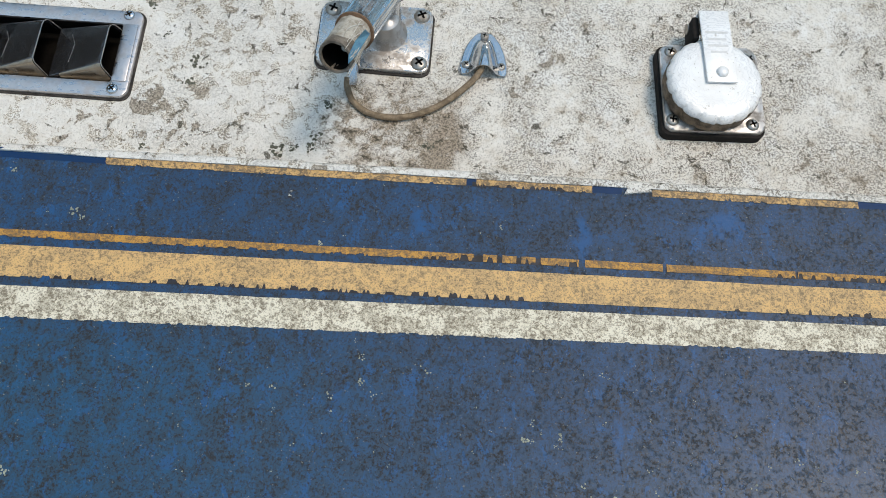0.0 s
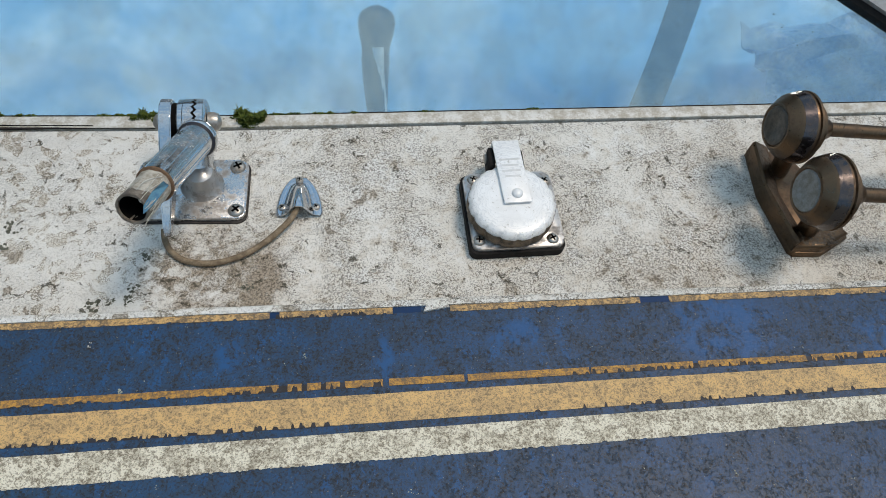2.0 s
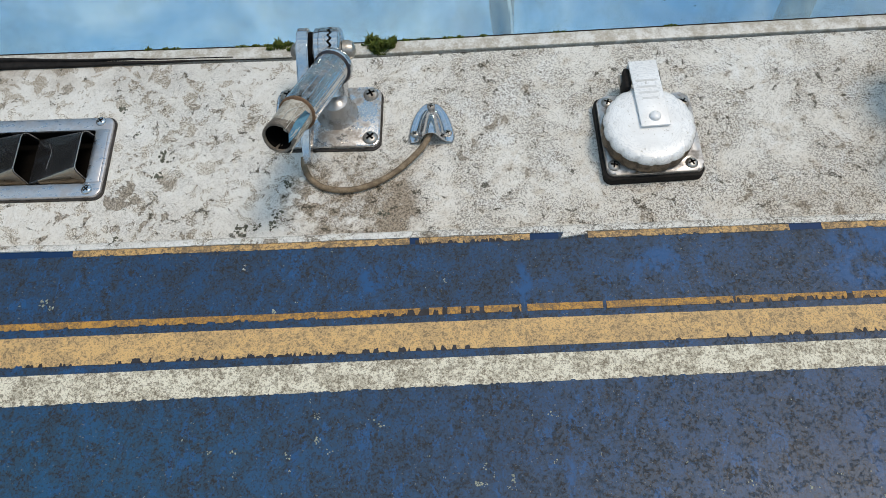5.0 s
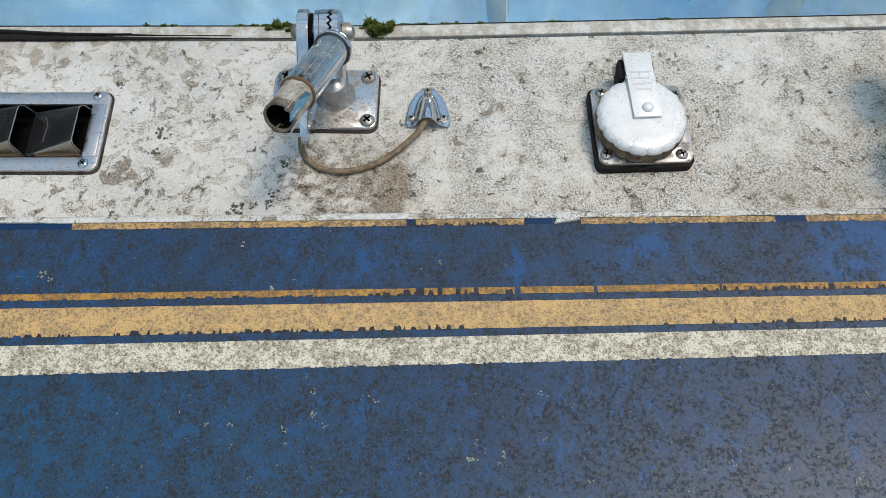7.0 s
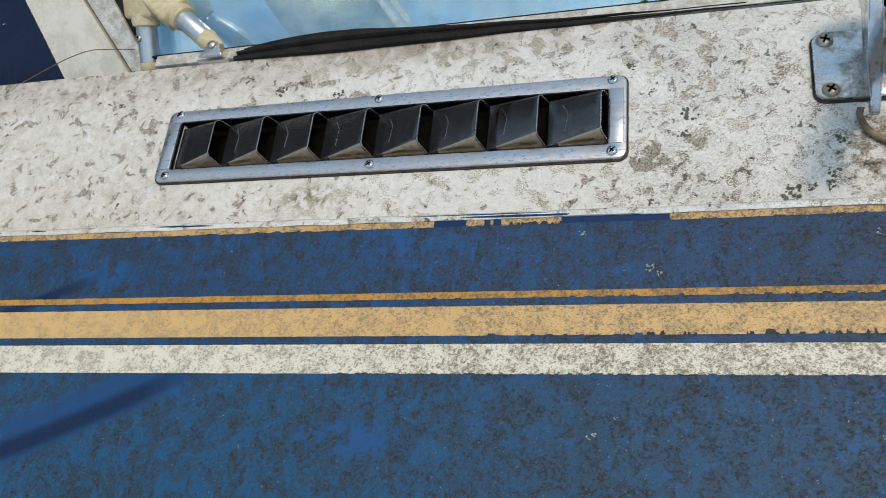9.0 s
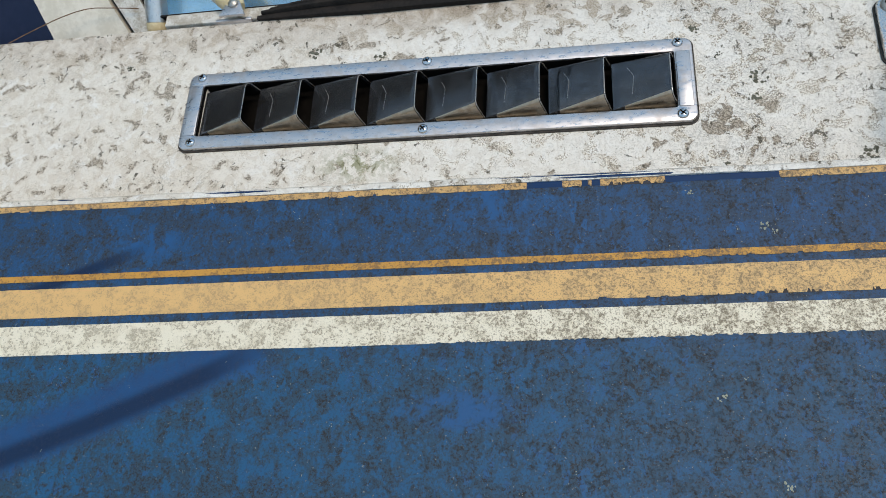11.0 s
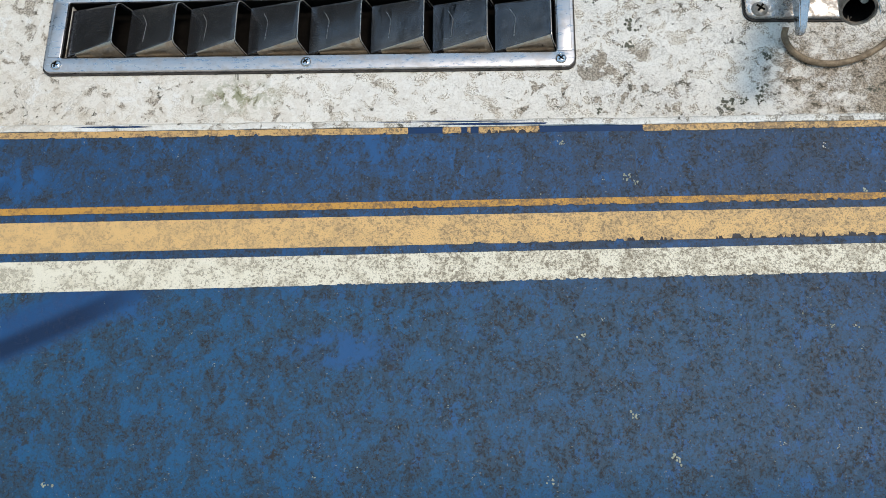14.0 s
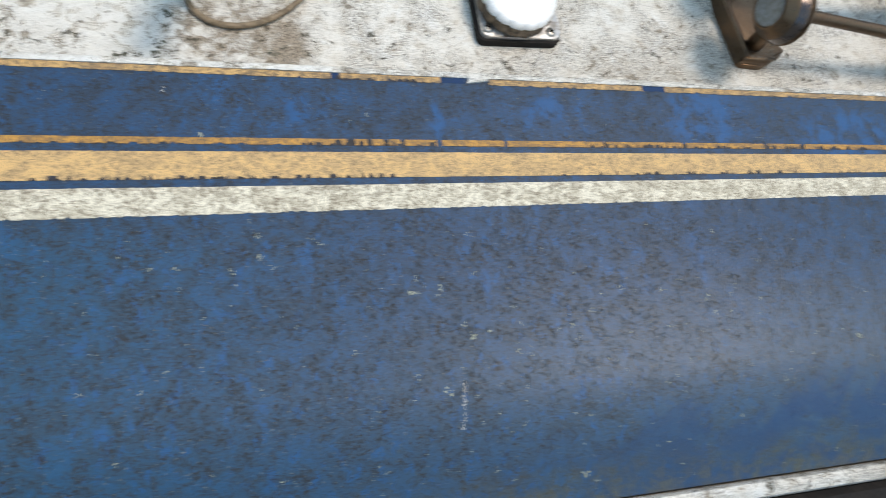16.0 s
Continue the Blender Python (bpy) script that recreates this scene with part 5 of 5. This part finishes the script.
# ---- loose rubber strip along the windscreen ----
gasket = thing("rubber_strip", (0.0, 0.390, 0), "loose black rubber gasket strip bulging out along the windscreen", "rubber strip")


def strip(lift, y_off, x0, x1, thick, tall):
    bm = bmesh.new()
    rows = []
    n = 60
    for i in range(n + 1):
        t = i / n
        x = x0 + (x1 - x0) * t
        fat = max(0.0, math.sin(math.pi * min(1.0, t * 1.6 + 0.12))) if t < 0.3125 else (1 - (t - 0.3125) / 0.6875) ** 1.7
        w = thick * max(0.06, fat ** 0.9)
        y = 0.3905 + y_off * (0.4 + 0.6 * fat) + 0.0008 * noise.noise((x * 20, y_off * 100, 0))
        z = 0.0006 + lift
        hgt = tall * max(0.10, fat ** 0.8)
        rows.append([bm.verts.new((x, y + dy * w, z + dz * hgt)) for dy, dz in ((-0.5, 0), (-0.5, 0.8), (-0.3, 1), (0.3, 1), (0.5, 0.8), (0.5, 0))])
    for a, b in zip(rows, rows[1:]):
        for k in range(6):
            bm.faces.new((a[k], a[(k + 1) % 6], b[(k + 1) % 6], b[k]))
    bm.faces.new(rows[0])
    bm.faces.new(rows[-1][::-1])
    return bm


part("strip_layer", strip(0.0, 0.0, -0.226, 0.26, 0.009, 0.006), RUBBER, gasket)
part("strip_layer", strip(0.001, 0.0052, -0.222, 0.20, 0.006, 0.010), RUBBER, gasket)
part("strip_layer", strip(0.001, 0.0100, -0.215, 0.12, 0.005, 0.008), RUBBER, gasket)

# ---- folding strut by the windscreen post ----
strut = thing("folding_strut", (-0.262, 0.392, 0), "folding aluminium strut with aged ivory plastic joints", "strut")
A0, A1 = Vector((-0.246, 0.4030, 0.004)), Vector((-0.295, 0.4430, 0.018))
B0, B1 = Vector((-0.329, 0.3960, -0.020)), Vector((-0.325, 0.4430, 0.016))
part("bracket", block(-0.263, -0.231, 0.3885, 0.3915, -0.010, 0.004, 0.001), STEEL, strut, "small steel hinge bracket")
part("bracket_ear", prism([(-0.257, 0.389), (-0.234, 0.389), (-0.241, 0.404), (-0.247, 0.406), (-0.252, 0.402)], 0.008, 0.0105, 0.0006), STEEL, strut)
part("bolt", lathe([(0.0045, 0), (0.0042, 0.0016), (0.0025, 0.003), (0, 0.0034)], 18, Matrix.Translation((-0.2455, 0.4005, 0.0105))), DULL, strut)
for a, b, start in ((A0, A1, 0.70), (B0, B1, 0.80)):
    m = aim(a, b)
    n = (b - a).length
    part("tube", lathe([(0.0085, 0.22 * n), (0.0095, 0.24 * n), (0.0095, start * n + 0.002), (0.0085, start * n + 0.002)], 24, m), ALU, strut, "dull aluminium tube")
    part("tube_end", lathe([(0, -0.004), (0.006, -0.004), (0.0084, 0.0), (0.0092, 0.12 * n), (0.0098, 0.20 * n), (0.0092, 0.24 * n), (0, 0.24 * n)], 20, m), IVORY, strut, "yellowed plastic tube end")
    part("socket", lathe([(0.0096, start * n - 0.001), (0.0120, start * n), (0.0128, start * n + 0.004), (0.0128, start * n + 0.010), (0, start * n + 0.010)], 24, m), IVORY, strut, "yellowed plastic socket")
    hub = block(-0.0155, 0.0155, -0.0125, 0.0125, start * n + 0.006, start * n + 0.040, 0.0045, 3)
    bmesh.ops.transform(hub, matrix=m, verts=hub.verts)
    part("joint", hub, IVORY, strut, "chunky yellowed plastic joint")
yoke = block(-0.330, -0.288, 0.452, 0.474, 0.016, 0.040, 0.006, 3)
part("yoke", yoke, IVORY, strut, "yellowed plastic yoke between the joints")
for x, y, z in ((-0.3325, 0.4495, 0.0325), (-0.289, 0.4520, 0.0365), (-0.330, 0.419, 0.0095)):
    add_screw(strut, Matrix.Translation((x, y, z)) @ pose(0, 0, 0, 20, 0, 0), 0.0034)

twig = thing("dry_twig", (-0.40, 0.40, 0.0), "thin dry brown twig lying across the post", "twig")
part("stem", pipe(curve_through([(-0.462, 0.3880, 0.0012), (-0.440, 0.4000, 0.0012), (-0.415, 0.4110, 0.002), (-0.392, 0.4185, 0.001), (-0.372, 0.4200, -0.002), (-0.345, 0.4190, -0.005)], 8), 0.00045, 6), TWIG, twig)

# ---- growth ----


def tuft(bm, rnd, c, rx, ry, h, n):
    """Small bent blades of moss round c."""
    for _ in range(n):
        a, q = rnd.uniform(0, 6.283), rnd.random() ** 0.5
        x, y = c[0] + rx * q * math.cos(a), c[1] + ry * q * math.sin(a)
        z = c[2]
        up = h * rnd.uniform(0.35, 1.0) * (1.15 - q)
        w = rnd.uniform(0.0004, 0.0010)
        d = rnd.uniform(0, 6.283)
        lean = Vector((math.cos(d), math.sin(d), 0)) * up * rnd.uniform(0.2, 0.8)
        side = Vector((-math.sin(d), math.cos(d), 0)) * w
        p = Vector((x, y, z))
        v = [bm.verts.new(q2) for q2 in (p - side, p + side, p + lean * 0.4 + Vector((0, 0, up * 0.7)) + side, p + lean * 0.4 + Vector((0, 0, up * 0.7)) - side, p + lean + Vector((0, 0, up)))]
        bm.faces.new(v[:4])
        bm.faces.new((v[3], v[2], v[4]))


rnd = random.Random(4)
for (x, y, rx, ry, h, n) in ((0.236, 0.4040, 0.015, 0.0050, 0.0060, 1900), (0.3170, 0.4010, 0.0125, 0.0080, 0.0095, 3200), (0.294, 0.4030, 0.014, 0.003, 0.0035, 400)):
    bm = bmesh.new()
    tuft(bm, rnd, (x, y, -0.003), rx, ry, h * 0.55, n // 3)
    for _ in range(9):
        tuft(bm, rnd, (x + rx * rnd.uniform(-0.85, 0.85), y + ry * rnd.uniform(-0.8, 0.8), -0.003), rx * rnd.uniform(0.18, 0.36), ry * rnd.uniform(0.25, 0.45), h * rnd.uniform(0.6, 1.15), n // 12)
    tagged(link("moss_clump", bm, MOSS, False), "small green moss clump growing along the windscreen frame", "moss", "moss on the windscreen frame")
bm = bmesh.new()
for x in (0.128, 0.142, 0.150, 0.205, 0.216, 0.338, 0.352, 0.372, 0.381, 0.40, 0.225, 0.46, 0.55):
    tuft(bm, rnd, (x, 0.4065 + back(x), -0.003), rnd.uniform(0.003, 0.008), 0.0015, 0.003, 60)
tagged(link("moss_fringe", bm, MOSS, False), "thin fringe of moss in the glazing seam", "moss", kind="stuff")


def crust(bm, rnd, x, y, z, size, n):
    """Flat crumbs of lichen clustered round a point."""
    for _ in range(n):
        a, q = rnd.uniform(0, 6.283), rnd.random() ** 0.7 * size
        cx, cy = x + q * math.cos(a), y + q * math.sin(a)
        r = rnd.uniform(0.12, 0.3) * size
        k = rnd.randint(5, 8)
        ph = rnd.uniform(0, 6)
        base = [bm.verts.new((cx + r * rnd.uniform(0.6, 1.2) * math.cos(ph + 6.283 * i / k), cy + r * rnd.uniform(0.6, 1.2) * math.sin(ph + 6.283 * i / k), z)) for i in range(k)]
        tip = bm.verts.new((cx, cy, z + min(0.0012, r * rnd.uniform(0.25, 0.6))))
        for i in range(k):
            bm.faces.new((base[i], base[(i + 1) % k], tip))


bm = bmesh.new()
for x, y, s in ((0.118, 0.346, 0.0042), (0.159, 0.302, 0.0058), (0.154, 0.285, 0.0045), (-0.171, 0.351, 0.0055), (-0.117, 0.343, 0.0052), (0.131, 0.233, 0.003), (0.221, 0.237, 0.0060), (0.232, 0.240, 0.0035),
                (0.244, 0.241, 0.0045), (0.246, 0.250, 0.004), (0.323, 0.247, 0.0045), (0.252, 0.275, 0.0045), (-0.334, 0.351, 0.004), (0.133, 0.322, 0.003)):
    crust(bm, rnd, x, y, 0.0002, s, 16)
tagged(link("dark_lichen", bm, LICHEN, False), "dark grey-green lichen spots on the foredeck", "lichen", kind="stuff")
bm = bmesh.new()
for x, y, s in ((0.133, 0.157, 0.0032), (0.095, 0.178, 0.0025), (0.138, 0.152, 0.0022), (0.367, 0.163, 0.0016), (0.268, 0.146, 0.0022), (0.299, 0.073, 0.0026), (0.103, 0.062, 0.0026), (0.130, 0.019, 0.0030),
                (0.152, -0.004, 0.0036), (0.084, -0.015, 0.0028), (-0.190, -0.020, 0.0030), (0.106, -0.033, 0.0050), (0.131, -0.039, 0.0036), (0.015, -0.028, 0.003), (0.053, -0.049, 0.0032),
                (0.382, 0.049, 0.0028), (0.401, 0.052, 0.0026), (0.417, 0.022, 0.0030), (0.706, 0.004, 0.0030), (0.484, -0.062, 0.0036), (0.398, -0.009, 0.0030)):
    crust(bm, rnd, x, y, blue_z(y) + 0.0001, s, 9)
for _ in range(420):
    x, y = rnd.uniform(-0.6, 1.1), rnd.uniform(-0.075, 0.185)
    crust(bm, rnd, x, y, blue_z(y) + 0.0001, rnd.uniform(0.0005, 0.0015), rnd.randint(1, 3))
for _ in range(240):
    x, y = rnd.uniform(0.2, 1.0), rnd.uniform(-0.075, 0.085)
    crust(bm, rnd, x, y, blue_z(y) + 0.0001, rnd.uniform(0.0010, 0.0024), rnd.randint(2, 5))
tagged(link("pale_lichen", bm, PALELICHEN, False), "tiny pale lichen flecks scattered over the blue paint", "lichen", kind="stuff")
bm = bmesh.new()
crust(bm, rnd, 0.2488, 0.1745, TOP + 0.0001, 0.0012, 8)
crust(bm, rnd, 0.2495, 0.1760, TOP + 0.0001, 0.0010, 6)
for i in range(90):
    t = rnd.random()
    y = -0.003 - 0.028 * t
    crust(bm, rnd, 0.4085 - 0.003 * t + rnd.uniform(-0.0010, 0.0010), y, blue_z(y) + 0.0001, 0.0009, 2)
tagged(link("paint_spots", bm, FRAMEPAINT, False), "white paint spot and scuff on the blue cabin top", "paint spots", kind="stuff")
bm = bmesh.new()
crust(bm, rnd, -0.500, 0.455, 0.0125, 0.0022, 6)
crust(bm, rnd, -0.452, 0.452, 0.0100, 0.0006, 2)
tagged(link("bird_dropping", bm, FRAMEPAINT, False), "tiny white bird dropping on the navy cabin side", "dropping", kind="stuff")
